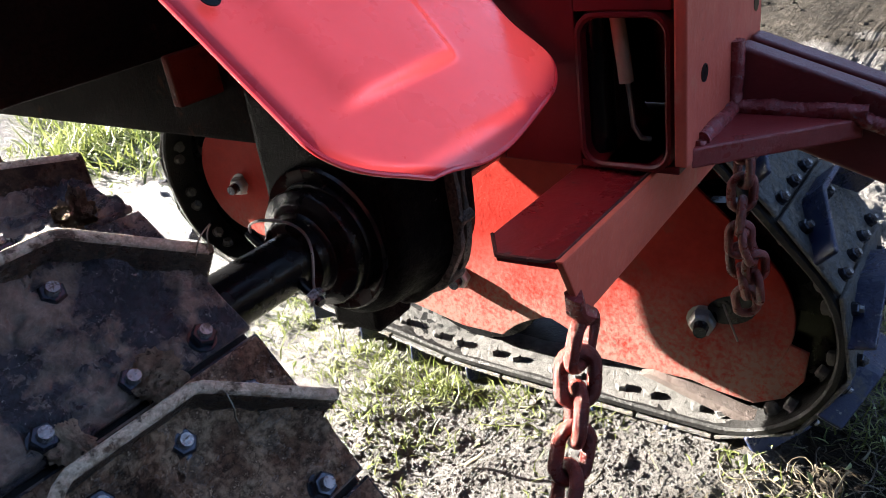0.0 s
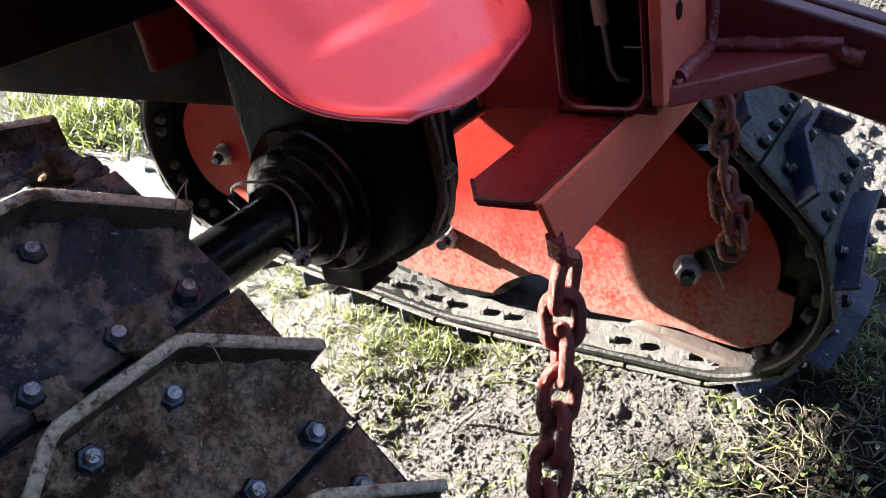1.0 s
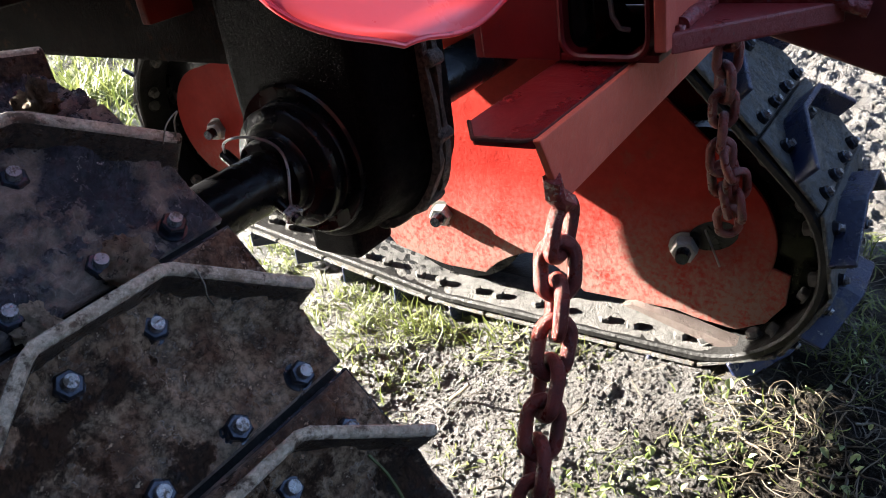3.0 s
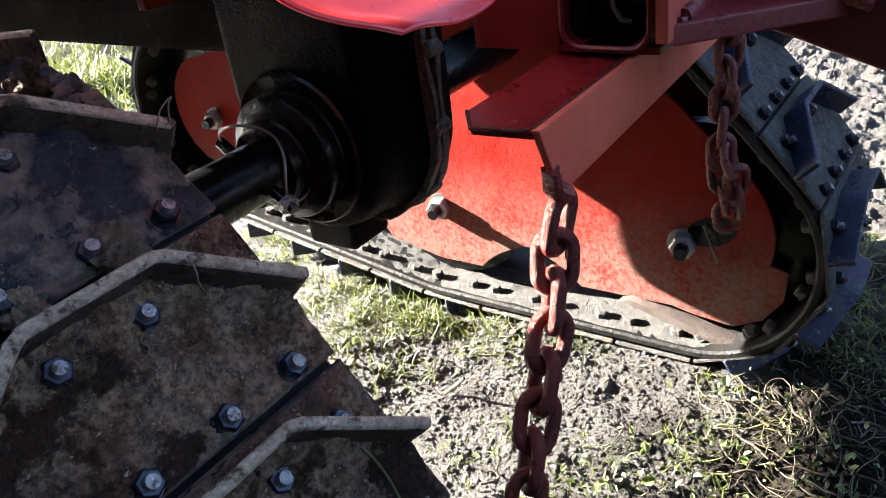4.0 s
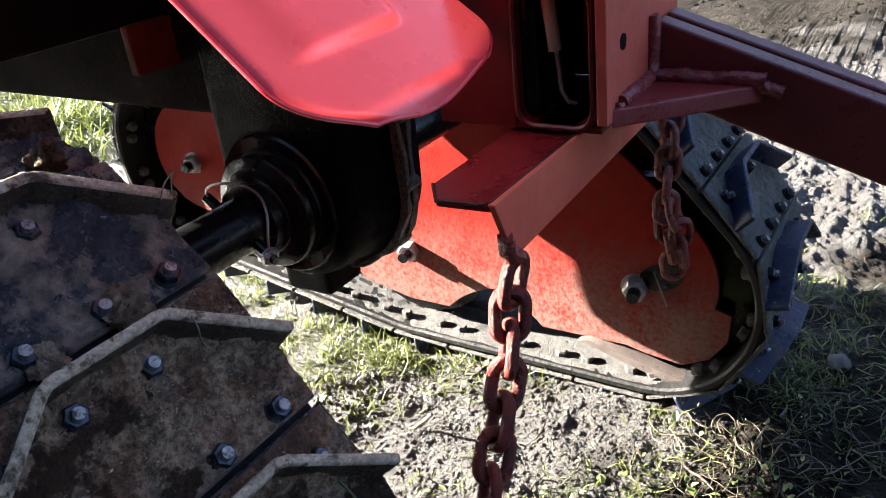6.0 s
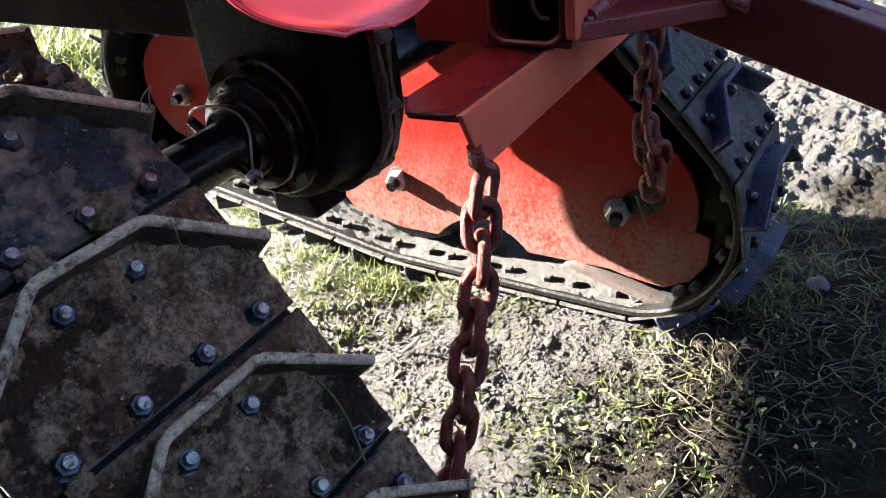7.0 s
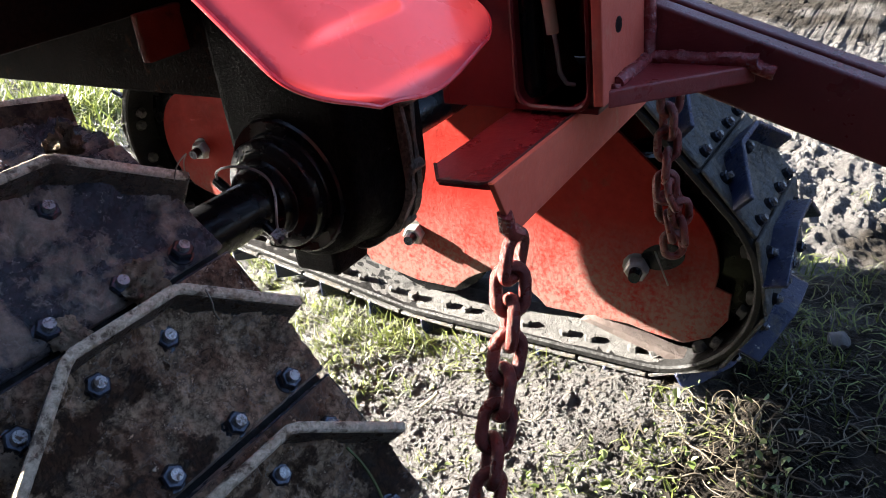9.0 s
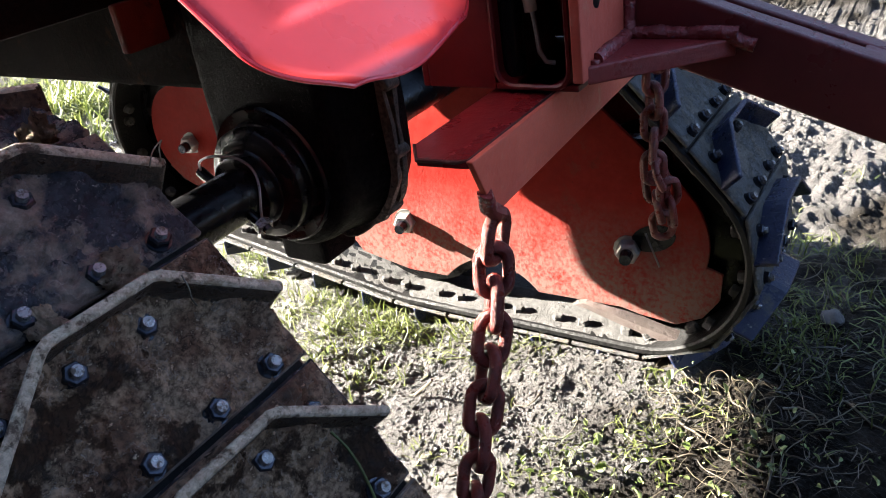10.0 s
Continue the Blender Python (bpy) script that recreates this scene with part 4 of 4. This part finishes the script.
def hitch():
    root = thing("hitch_box", "wine-red welded hitch box with a slotted side", "hitch", (0, 0, 0))
    x0, x1, z0, z1 = 0.47, 0.6, 0.53, 0.642
    # slotted side, built as a ring round the slot with rounded corners
    bm = bmesh.new()
    yc, hw, zc, hh = 0.2085, 0.0275, 0.582, 0.047

    def ring(grow, x):
        pts = []
        for sy, sz, a0 in ((1, 1, 0), (-1, 1, 90), (-1, -1, 180), (1, -1, 270)):
            r = 0.012 + grow * 0.5
            for k in range(6):
                a = radians(a0 + 90 * k / 5)
                pts.append(bm.verts.new((x, yc + sy * (hw + grow - r) + r * math.cos(a), zc + sz * (hh + grow - r) + r * math.sin(a))))
        return pts

    rings = [ring(0.0, x0 + 0.1), ring(0.0, x0 - 0.0005), ring(0.0015, x0 - 0.002), ring(0.0035, x0 - 0.0015), ring(0.0045, x0 + 0.004)]
    for a, b in zip(rings, rings[1:]):
        for i in range(len(a)):
            bm.faces.new((a[i], b[i], b[(i + 1) % len(a)], a[(i + 1) % len(a)]))
    bmesh.ops.recalc_face_normals(bm, faces=bm.faces)
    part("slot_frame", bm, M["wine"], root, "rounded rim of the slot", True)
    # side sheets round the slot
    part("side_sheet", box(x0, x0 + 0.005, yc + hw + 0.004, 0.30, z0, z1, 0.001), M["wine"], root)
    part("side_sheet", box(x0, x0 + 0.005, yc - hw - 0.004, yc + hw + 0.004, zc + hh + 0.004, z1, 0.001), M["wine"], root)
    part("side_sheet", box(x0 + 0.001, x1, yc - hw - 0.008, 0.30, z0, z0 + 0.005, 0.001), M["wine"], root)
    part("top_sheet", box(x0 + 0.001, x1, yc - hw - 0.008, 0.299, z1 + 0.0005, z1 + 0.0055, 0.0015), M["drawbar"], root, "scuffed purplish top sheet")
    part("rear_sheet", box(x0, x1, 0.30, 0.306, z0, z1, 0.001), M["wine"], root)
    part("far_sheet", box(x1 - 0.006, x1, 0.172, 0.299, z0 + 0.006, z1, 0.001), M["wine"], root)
    # face plate with its row of holes
    # several times paler than the wine-red side sheets
    bm = box(x0 - 0.013, 0.606, 0.163, 0.171, 0.541, 0.72, 0.0015)
    part("face_plate", bm, M["face"], root, "drilled face plate in pale, worn red paint")
    for x, z in ((0.487, 0.592), (0.487, 0.652), (0.592, 0.612), (0.592, 0.67)):
        part("bolt_hole", turned([(0.0, 0.0058), (0.0006, 0.0058)], 18, Matrix.Translation((x, 0.1626, z)) @ pose(0, 0, 0, 0, 0, 90)), M["iron"], root, "dark drilled hole")
    # rods inside the box
    part("draw_rod", rod([(0.489, 0.2345, 0.537), (0.489, 0.2345, 0.638)], 0.011, 20), M["iron"], root, "black steel rod", True)
    part("handle_rod", rod([(0.4815, 0.211, 0.586), (0.4815, 0.2125, 0.6), (0.482, 0.2175, 0.638)], 0.0048, 14), M["rod"], root, "bare wooden rod", True)
    part("tongue", rod([(0.4825, 0.211, 0.587), (0.4825, 0.2095, 0.578), (0.4835, 0.209, 0.568), (0.4845, 0.2085, 0.556), (0.4865, 0.2045, 0.5475), (0.49, 0.199, 0.5455)], 0.0019, 8), M["wire"], root, "bright steel hook", True)
    part("stud", rod([(0.53, 0.205, 0.575), (0.53, 0.205, 0.64)], 0.006, 10), M["wine"], root, smooth=True)
    return root


hitch()


def beam():
    d = Vector((0.0, -1.0, -0.345)).normalized()
    root = thing("drawbar", "wine-red grooved steel drawbar with rough welds", "beam", (0, 0, 0))
    o = Vector((0.545, 0.165, 0.568))
    y = -d
    x = Vector((1, 0, 0))
    z = x.cross(y)
    m = Matrix(((x.x, y.x, z.x, o.x), (x.y, y.y, z.y, o.y), (x.z, y.z, z.z, o.z), (0, 0, 0, 1)))
    part("channel", box(0.0, 0.019, -0.9, 0.004, -0.0265, 0.0265, 0.003, m, 3), M["drawbar"], root, smooth=True)
    part("channel", box(0.027, 0.046, -0.9, 0.004, -0.0265, 0.0265, 0.003, m, 3), M["drawbar"], root, smooth=True)
    part("web", box(0.016, 0.03, -0.9, 0.0, -0.0255, 0.016, 0.0, m), M["drawbar"], root)
    part("fill_plate", box(0.014, 0.032, -0.9, -0.165, 0.014, 0.0258, 0.002, m), M["drawbar"], root)
    g = bmesh.new()
    tri = [(0.466, 0.1635), (0.55, 0.1635), (0.55, 0.082), (0.543, 0.082)]
    lo = [g.verts.new((px, py, 0.537)) for px, py in tri]
    hi = [g.verts.new((px, py, 0.5505)) for px, py in tri]
    g.faces.new(lo[::-1])
    g.faces.new(hi)
    for i in range(4):
        g.faces.new((lo[i], lo[(i + 1) % 4], hi[(i + 1) % 4], hi[i]))
    bmesh.ops.recalc_face_normals(g, faces=g.faces)
    bevel(g, 0.0015)
    part("gusset", g, M["gusset"], root, "triangular gusset plate")

    def bead(name, pts, r):
        pts = [Vector(p) for p in pts]
        dense = [pts[i].lerp(pts[i + 1], k / 44) for i in range(len(pts) - 1) for k in range(44)] + [pts[-1]]
        bm = rod(dense, r, 14)
        for v in bm.verts:
            v.co += r * (0.4 * noise.noise(v.co * 60) + 0.25 * noise.noise(v.co * 150) + 0.1 * noise.noise(v.co * 380)) * Vector((-0.5, -0.5, 0.6))
        part(name, bm, M["weld"], root, smooth=True)

    bead("weld", [(0.544, 0.1615, 0.598), (0.5435, 0.1615, 0.553)], 0.0058)
    bead("weld", [(0.5435, 0.16, 0.553), (0.5435, 0.08, 0.5525)], 0.0062)
    bead("weld", [(0.543, 0.084, 0.55), (0.543, 0.068, 0.545)], 0.0055)
    bead("weld", [(0.478, 0.162, 0.552), (0.54, 0.162, 0.5525)], 0.0055)
    bead("weld", [(0.476, 0.162, 0.553), (0.474, 0.162, 0.54)], 0.0042)
    return root


beam()


# ---- chains ----
def chain(label, points, r=0.0048, inner=0.0265, width=0.0305):
    """Links of round rod along a polyline of (x, y, z)."""
    pts = [Vector(p) for p in points]
    root = thing("chain", label, "chain", pts[0], group="hitch chains")
    shape = []
    hw, hl = width / 2 - r, inner / 2 + r - (width / 2 - r)
    for k in range(10):
        a = math.pi * k / 9
        shape.append((hw * math.cos(a), 0, hl + hw * math.sin(a)))
    for k in range(10):
        a = math.pi + math.pi * k / 9
        shape.append((hw * math.cos(a), 0, -hl + hw * math.sin(a)))
    link = None
    seg = [(b - a).length for a, b in zip(pts, pts[1:])]
    total, u, k = sum(seg), 0.0, 0
    while u < total:
        v, i = u, 0
        while v > seg[i]:
            v -= seg[i]
            i += 1
        p = pts[i].lerp(pts[i + 1], v / seg[i])
        d = (pts[i + 1] - pts[i]).normalized()
        q = d.to_track_quat("-Z", "Y").to_matrix().to_4x4()
        wob = 8 * math.sin(k * 2.1)
        m = Matrix.Translation(p - pts[0]) @ q @ pose(0, 0, 0, 3 * math.sin(k * 1.7), 0, (48 if k % 2 else -42) + wob)
        if link is None:
            link = part("link", rough_up(rod(shape, r, 10, True), 0.0004, 150), M["chain"], root, smooth=True)
            link.matrix_basis = m
        else:
            again(link, m, root)
        u += inner - 0.0005
        k += 1
    return root


chain("rust-red chain hanging taut from the crossbar end", [(0.3715, 0.1965, 0.46), (0.3695, 0.199, 0.445), (0.366, 0.2, 0.415), (0.358, 0.2, 0.39), (0.331, 0.2, 0.337), (0.29, 0.2, 0.25), (0.24, 0.2, 0.12)])
chain("rust-red chain looped and hooked under the crossbar", [(0.755, 0.208, 0.5), (0.755, 0.214, 0.42), (0.756, 0.216, 0.34), (0.76, 0.213, 0.3), (0.768, 0.21, 0.262)], r=0.0047)
chain("rust-red chain end hooked back on itself", [(0.752, 0.206, 0.338), (0.758, 0.2, 0.315), (0.764, 0.199, 0.288)], r=0.0044)


# ---- fender ----
def fender():
    root = thing("fender", "glossy bright red moulded mudguard with a turned, scuffed edge", "mudguard", (0, 0, 0))
    s = Vector((0, 0.75, 0.66)).normalized()
    ex = Vector((1, 0, 0))
    nrm = ex.cross(s)
    o = Vector((0.0, 0.225, 0.598))

    def left(v):
        return 0.25 + 0.066 * max(0.0, 1 - (v + 0.01) / 0.062) ** 2.4

    def right(v):
        return 0.463 - 0.0885 * max(0.0, 1 - (v + 0.01) / 0.045) ** 2.2 - 0.006 * math.exp(-(((v - 0.06) / 0.02) ** 2)) + 0.02 * max(0.0, v - 0.07)

    nu, nv = 90, 110
    bm = bmesh.new()
    grid = []
    for j in range(nv + 1):
        v0 = -0.0085 + 0.3 * (j / nv) ** 1.2
        row = []
        for i in range(nu + 1):
            f = i / nu
            f = 0.5 - 0.5 * math.cos(math.pi * f)
            v = v0 + 0.011 * (2 * abs(f - 0.45)) ** 3 * (1 - j / nv) ** 2
            x = left(v) + (right(v) - left(v)) * f
            e = min(x - left(v), right(v) - x)
            h = -0.004 * max(0.0, 1 - e / 0.008) ** 2 - 0.008 * max(0.0, 1 - (v + 0.01) / 0.02) ** 1.7
            # raised panel with a crisp lower edge
            h += 0.005 / (1 + math.exp(-(v - 0.05) / 0.0011)) / (1 + math.exp(-(x - 0.284) / 0.0045)) / (1 + math.exp((x - 0.369 - 0.25 * (v - 0.05)) / 0.0018))
            h -= 0.006 * ((x - 0.34) / 0.1) ** 2
            row.append(bm.verts.new(o + ex * x + s * v + nrm * h))
        grid.append(row)
    for a, b in zip(grid, grid[1:]):
        for i in range(nu):
            bm.faces.new((a[i], a[i + 1], b[i + 1], b[i]))
    bmesh.ops.recalc_face_normals(bm, faces=bm.faces)
    rim = [r[0].co.copy() for r in grid[::-1]] + [v.co.copy() for v in grid[0]] + [r[-1].co.copy() for r in grid]
    # dark copy added underneath, to cut red bounce and the light let through
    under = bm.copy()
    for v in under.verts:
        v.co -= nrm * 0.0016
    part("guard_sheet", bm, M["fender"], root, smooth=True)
    part("underside", under, M["grime"], root, "dark sheet added under the fender to cut light", True)
    rim = [p for k, p in enumerate(rim) if k == 0 or (p - rim[k - 1]).length > 0.0004]
    part("rolled_edge", rod(rim, 0.0015, 8), M["fender"], root, "scuffed rolled edge", True)
    for x, v, r in ((0.263, 0.13, 0.0052), (0.386, 0.097, 0.0065)):
        c = o + ex * x + s * v + nrm * (0.0012 if x < 0.3 else 0.0052)
        dot = turned([(0.0, r), (0.0006, r)], 20, Matrix.Translation(c) @ nrm.to_track_quat("X", "Z").to_matrix().to_4x4())
        part("bolt_hole", dot, M["iron"], root, "dark drilled hole")
    part("stay", rod([o + ex * 0.36 + s * 0.24 - nrm * 0.004, Vector((0.5, 0.5, 0.72))], 0.008, 10), M["iron"], root, "dark support stay", True)
    return root


fender()


# ---- loose ground cover ----
def strips(name, label, rows, material, category):
    """rows: (x, y, z, heading, length, width, lean, curl): tapered blades joined into one mesh."""
    verts, faces = [], []
    for x, y, z, head, length, width, lean, curl in rows:
        b = len(verts)
        bend = 1.3 * math.sin(b * 12.9)
        for k, w in ((0, 0.8), (1, 1.0), (2, 0.75), (3, 0.0)):
            f = k / 3
            a = lean + curl * f
            c, s = math.cos(head + bend * f), math.sin(head + bend * f)
            fx, fz = f * length * math.cos(a), f * length * math.sin(a)
            if w:
                verts += [(x + c * fx - s * w * width / 2, y + s * fx + c * w * width / 2, z + fz), (x + c * fx + s * w * width / 2, y + s * fx - c * w * width / 2, z + fz)]
            else:
                verts.append((x + c * fx, y + s * fx, z + fz))
        faces += [(b, b + 1, b + 3, b + 2), (b + 2, b + 3, b + 5, b + 4), (b + 4, b + 5, b + 6)]
    me = bpy.data.meshes.new(name)
    me.from_pydata(verts, [], faces)
    me.materials.append(material)
    me.shade_smooth()
    return tagged(new(name, me), label, category, kind="stuff")


rng = random.Random(7)
GREEN = [  # x, y, spread x, spread y, blades, height
    (0.88, 1.06, 0.07, 0.07, 500, 0.04), (0.76, 0.8, 0.07, 0.06, 420, 0.03), (0.80, 0.70, 0.045, 0.07, 320, 0.035), (0.70, 0.72, 0.06, 0.05, 180, 0.022),
    (0.61, 0.30, 0.05, 0.05, 110, 0.028), (0.60, 0.44, 0.03, 0.03, 50, 0.022), (0.70, 0.21, 0.05, 0.04, 70, 0.028), (0.95, -0.03, 0.16, 0.1, 130, 0.05), (0.86, 0.1, 0.1, 0.05, 60, 0.04), (1.05, 0.12, 0.12, 0.08, 120, 0.04), (1.15, 0.1, 0.13, 0.09, 420, 0.035), (0.92, 0.08, 0.08, 0.05, 160, 0.04), (1.3, 0.4, 0.2, 0.2, 200, 0.03), (1.5, 0.9, 0.3, 0.3, 500, 0.03),
    (0.78, 0.05, 0.12, 0.07, 90, 0.03), (1.15, 0.02, 0.2, 0.08, 100, 0.03), (1.52, 2.5, 0.16, 0.22, 1500, 0.11), (1.75, 3.0, 0.2, 0.25, 900, 0.08), (1.95, 3.55, 0.3, 0.3, 900, 0.08),
    (1.4, 2.1, 0.2, 0.2, 500, 0.05), (0.6, 0.1, 0.08, 0.08, 130, 0.03), (0.45, 0.2, 0.12, 0.12, 90, 0.025), (0.785, 0.62, 0.02, 0.1, 280, 0.035), (0.79, 0.45, 0.012, 0.06, 90, 0.025), (0.66, 0.62, 0.05, 0.06, 130, 0.028), (0.6, 1.1, 0.2, 0.2, 500, 0.03),
]
rows = []
for gx, gy, sx, sy, n, h in GREEN:
    clumps = [(rng.gauss(gx, sx), rng.gauss(gy, sy)) for _ in range(max(4, n // 12))]
    for k in range(n):
        cx, cy = clumps[k % len(clumps)]
        x, y = rng.gauss(cx, 0.012 + h * 0.12), rng.gauss(cy, 0.012 + h * 0.12)
        rows.append((x, y, ground_height(x, y) - 0.002, rng.uniform(0, 6.283), h * rng.uniform(0.5, 1.3), h * rng.uniform(0.035, 0.075), rng.uniform(0.5, 1.4), rng.uniform(-1.0, 0.1)))
strips("grass", "sparse bright green grass blades in tufts on trodden soil", rows, M["grass"], "grass")

rows = []
for k in range(460):
    if k % 3:
        x, y = rng.gauss(0.82, 0.15), rng.gauss(0.08, 0.1)
    else:
        x, y = rng.uniform(0.3, 1.5), rng.uniform(-0.3, 1.5)
    rows.append((x, y, ground_height(x, y) + rng.uniform(0.001, 0.012), rng.uniform(0, 6.283), rng.uniform(0.012, 0.06), rng.uniform(0.0006, 0.0016), rng.uniform(-0.1, 0.4), rng.uniform(-0.7, 0.1)))
strips("dry_stems", "dry pale straw and withered stems strewn on soil", rows, M["straw"], "straw")


def tangle():
    """Long dry stems that curl over one another close to the soil."""
    verts, faces = [], []
    for k in range(230):
        if k % 4 == 0:
            x, y, size = rng.uniform(0.5, 1.3), rng.uniform(-0.1, 0.7), 0.5
        elif k % 4 == 1:
            x, y, size = rng.gauss(0.75, 0.06), rng.gauss(0.12, 0.045), 1.0
        else:
            x, y, size = rng.gauss(0.93, 0.13), rng.gauss(0.05, 0.09), 1.0
        head, turn = rng.uniform(0, 6.283), rng.uniform(-0.45, 0.45)
        r = rng.uniform(0.0005, 0.0012) if k % 9 else 0.0019
        n = rng.randint(7, 14)
        step = size * rng.uniform(0.006, 0.013)
        lift, phase = rng.uniform(0.001, 0.013), rng.uniform(0, 6.283)
        b = len(verts)
        for i in range(n):
            f = i / (n - 1)
            z = ground_height(x, y) + 0.001 + lift * (0.5 + 0.5 * math.sin(phase + 5 * f))
            c, sn = math.cos(head), math.sin(head)
            w = r * (1 - 0.6 * f)
            verts += [(x - sn * w, y + c * w, z), (x + sn * w, y - c * w, z), (x, y, z + 1.6 * w)]
            x, y, head = x + c * step, y + sn * step, head + turn + rng.uniform(-0.3, 0.3)
        for i in range(n - 1):
            for j in range(3):
                faces.append((b + 3 * i + j, b + 3 * i + (j + 1) % 3, b + 3 * i + 3 + (j + 1) % 3, b + 3 * i + 3 + j))
    me = bpy.data.meshes.new("withered_stems")
    me.from_pydata(verts, [], faces)
    me.materials.append(M["straw"])
    me.shade_smooth()
    tagged(new("withered_stems", me), "tangled brown withered stems curling over dark soil", "stems", kind="stuff")


tangle()


def leaf_litter():
    verts, faces = [], []
    spots = [(0.6, 0.3, 0.045, 50), (0.63, 0.21, 0.05, 40), (0.55, 0.36, 0.05, 25), (0.8, 0.1, 0.09, 25), (0.95, 0.0, 0.14, 25), (0.72, 0.74, 0.09, 90), (0.9, 1.05, 0.07, 60), (1.55, 2.5, 0.25, 200), (0.55, 0.12, 0.08, 60), (0.64, 0.14, 0.05, 20), (0.72, 0.08, 0.06, 30), (0.78, 0.16, 0.05, 10), (1.0, 0.1, 0.1, 30), (0.68, 0.1, 0.06, 40), (0.58, 0.16, 0.05, 40)]
    for gx, gy, sp, n in spots:
        for _ in range(n):
            x, y = rng.gauss(gx, sp), rng.gauss(gy, sp)
            z = ground_height(x, y) + rng.uniform(0.003, 0.022)
            r = (0.0016 + 0.0056 * rng.random() ** 2) * (2.4 if gy > 2 else 1.0)
            q = Euler((rng.uniform(-1.0, 1.0), rng.uniform(-1.0, 1.0), rng.uniform(0, 6.283))).to_matrix()
            wide = rng.uniform(0.45, 1.0)
            b = len(verts)
            verts.append((x, y, z - 0.15 * r))
            for k, (px, py) in enumerate(((1.15, 0), (0.8, 0.55), (0.1, 0.85), (-0.65, 0.6), (-0.95, 0), (-0.65, -0.6), (0.1, -0.85), (0.8, -0.55))):
                v = q @ Vector((px * r, py * r * wide, 0.5 * r * abs(py) - 0.25 * r * px * px))
                verts.append((x + v.x, y + v.y, z + v.z))
            faces += [(b, b + 1 + k, b + 1 + (k + 1) % 8) for k in range(8)]
    me = bpy.data.meshes.new("weeds")
    me.from_pydata(verts, [], faces)
    me.materials.append(M["leaf"])
    me.shade_smooth()
    tagged(new("weeds", me), "small round pale-green weed leaves close to soil", "weeds", kind="stuff")


leaf_litter()


def clods():
    base = bmesh.new()
    bmesh.ops.create_icosphere(base, subdivisions=1, radius=1.0)
    bv = [v.co.copy() for v in base.verts]
    bf = [tuple(v.index for v in f.verts) for f in base.faces]
    base.free()
    verts, faces = [], []
    for k in range(19700):
        if k >= 7700:
            x, y = rng.gauss(0.72, 0.14), rng.uniform(0.0, 0.75)
            r = 0.0009 + 0.0022 * rng.random() ** 2
        elif k >= 5200:
            x, y = rng.uniform(1.4, 3.8), rng.uniform(-0.2, 2.4)
            r = 0.003 + 0.011 * rng.random() ** 3
        elif k >= 1700:
            f = rng.random()
            x, y = rng.uniform(1.02, 1.6) + 0.9 * f, rng.uniform(0.0, 0.7) + 2.2 * f
            r = (0.0016 + 0.0065 * rng.random() ** 3) * (1 + 1.0 * f)
        elif k % 5 == 0:
            x, y = rng.uniform(-0.2, 2.6), rng.uniform(-0.5, 2.6)
            r = rng.uniform(0.003, 0.012)
        else:
            x, y = rng.gauss(0.72, 0.16), rng.gauss(0.45, 0.25)
            r = 0.0012 + 0.006 * rng.random() ** 4
        b = len(verts)
        z = ground_height(x, y)
        sx, sy, sz = r * rng.uniform(0.7, 1.4), r * rng.uniform(0.7, 1.4), r * rng.uniform(0.45, 0.8)
        o = Vector((rng.uniform(0, 99), 0, 0))
        for v in bv:
            w = 1 + 0.5 * noise.noise(v * 1.7 + o)
            verts.append((x + v.x * sx * w, y + v.y * sy * w, z + v.z * sz * w))
        faces += [tuple(i + b for i in f) for f in bf]
    me = bpy.data.meshes.new("clods")
    me.from_pydata(verts, [], faces)
    me.materials.append(M["soil"])
    me.shade_smooth()
    tagged(new("clods", me), "crumbly grey-brown soil clods of many sizes", "soil", kind="stuff")


clods()


def stone():
    bm = bmesh.new()
    bmesh.ops.create_icosphere(bm, subdivisions=3, radius=1.0)
    for v in bm.verts:
        w = 1 + 0.35 * noise.noise(v.co * 1.3) + 0.12 * noise.noise(v.co * 4)
        v.co = Vector((v.co.x * 0.02 * w, v.co.y * 0.015 * w, v.co.z * 0.013 * w))
    ob = part("stone", bm, M["stone"], None, smooth=True)
    ob.location = (1.02, 0.046, ground_height(1.02, 0.046) + 0.006)
    tagged(ob, "small rounded grey field stone half sunk in soil", "stone")


stone()


def twig():
    z = ground_height(0.645, 0.52)
    pts = [(0.655 + 0.004 * math.sin(k), 0.535 - 0.006 * k, z + 0.004 + 0.0065 * k) for k in range(7)]
    ob = part("twig", rod(pts, 0.0024, 7), M["straw"], None, smooth=True)
    tagged(ob, "broken grey-brown twig leaning out of the soil", "twig")


twig()


caught_straw()
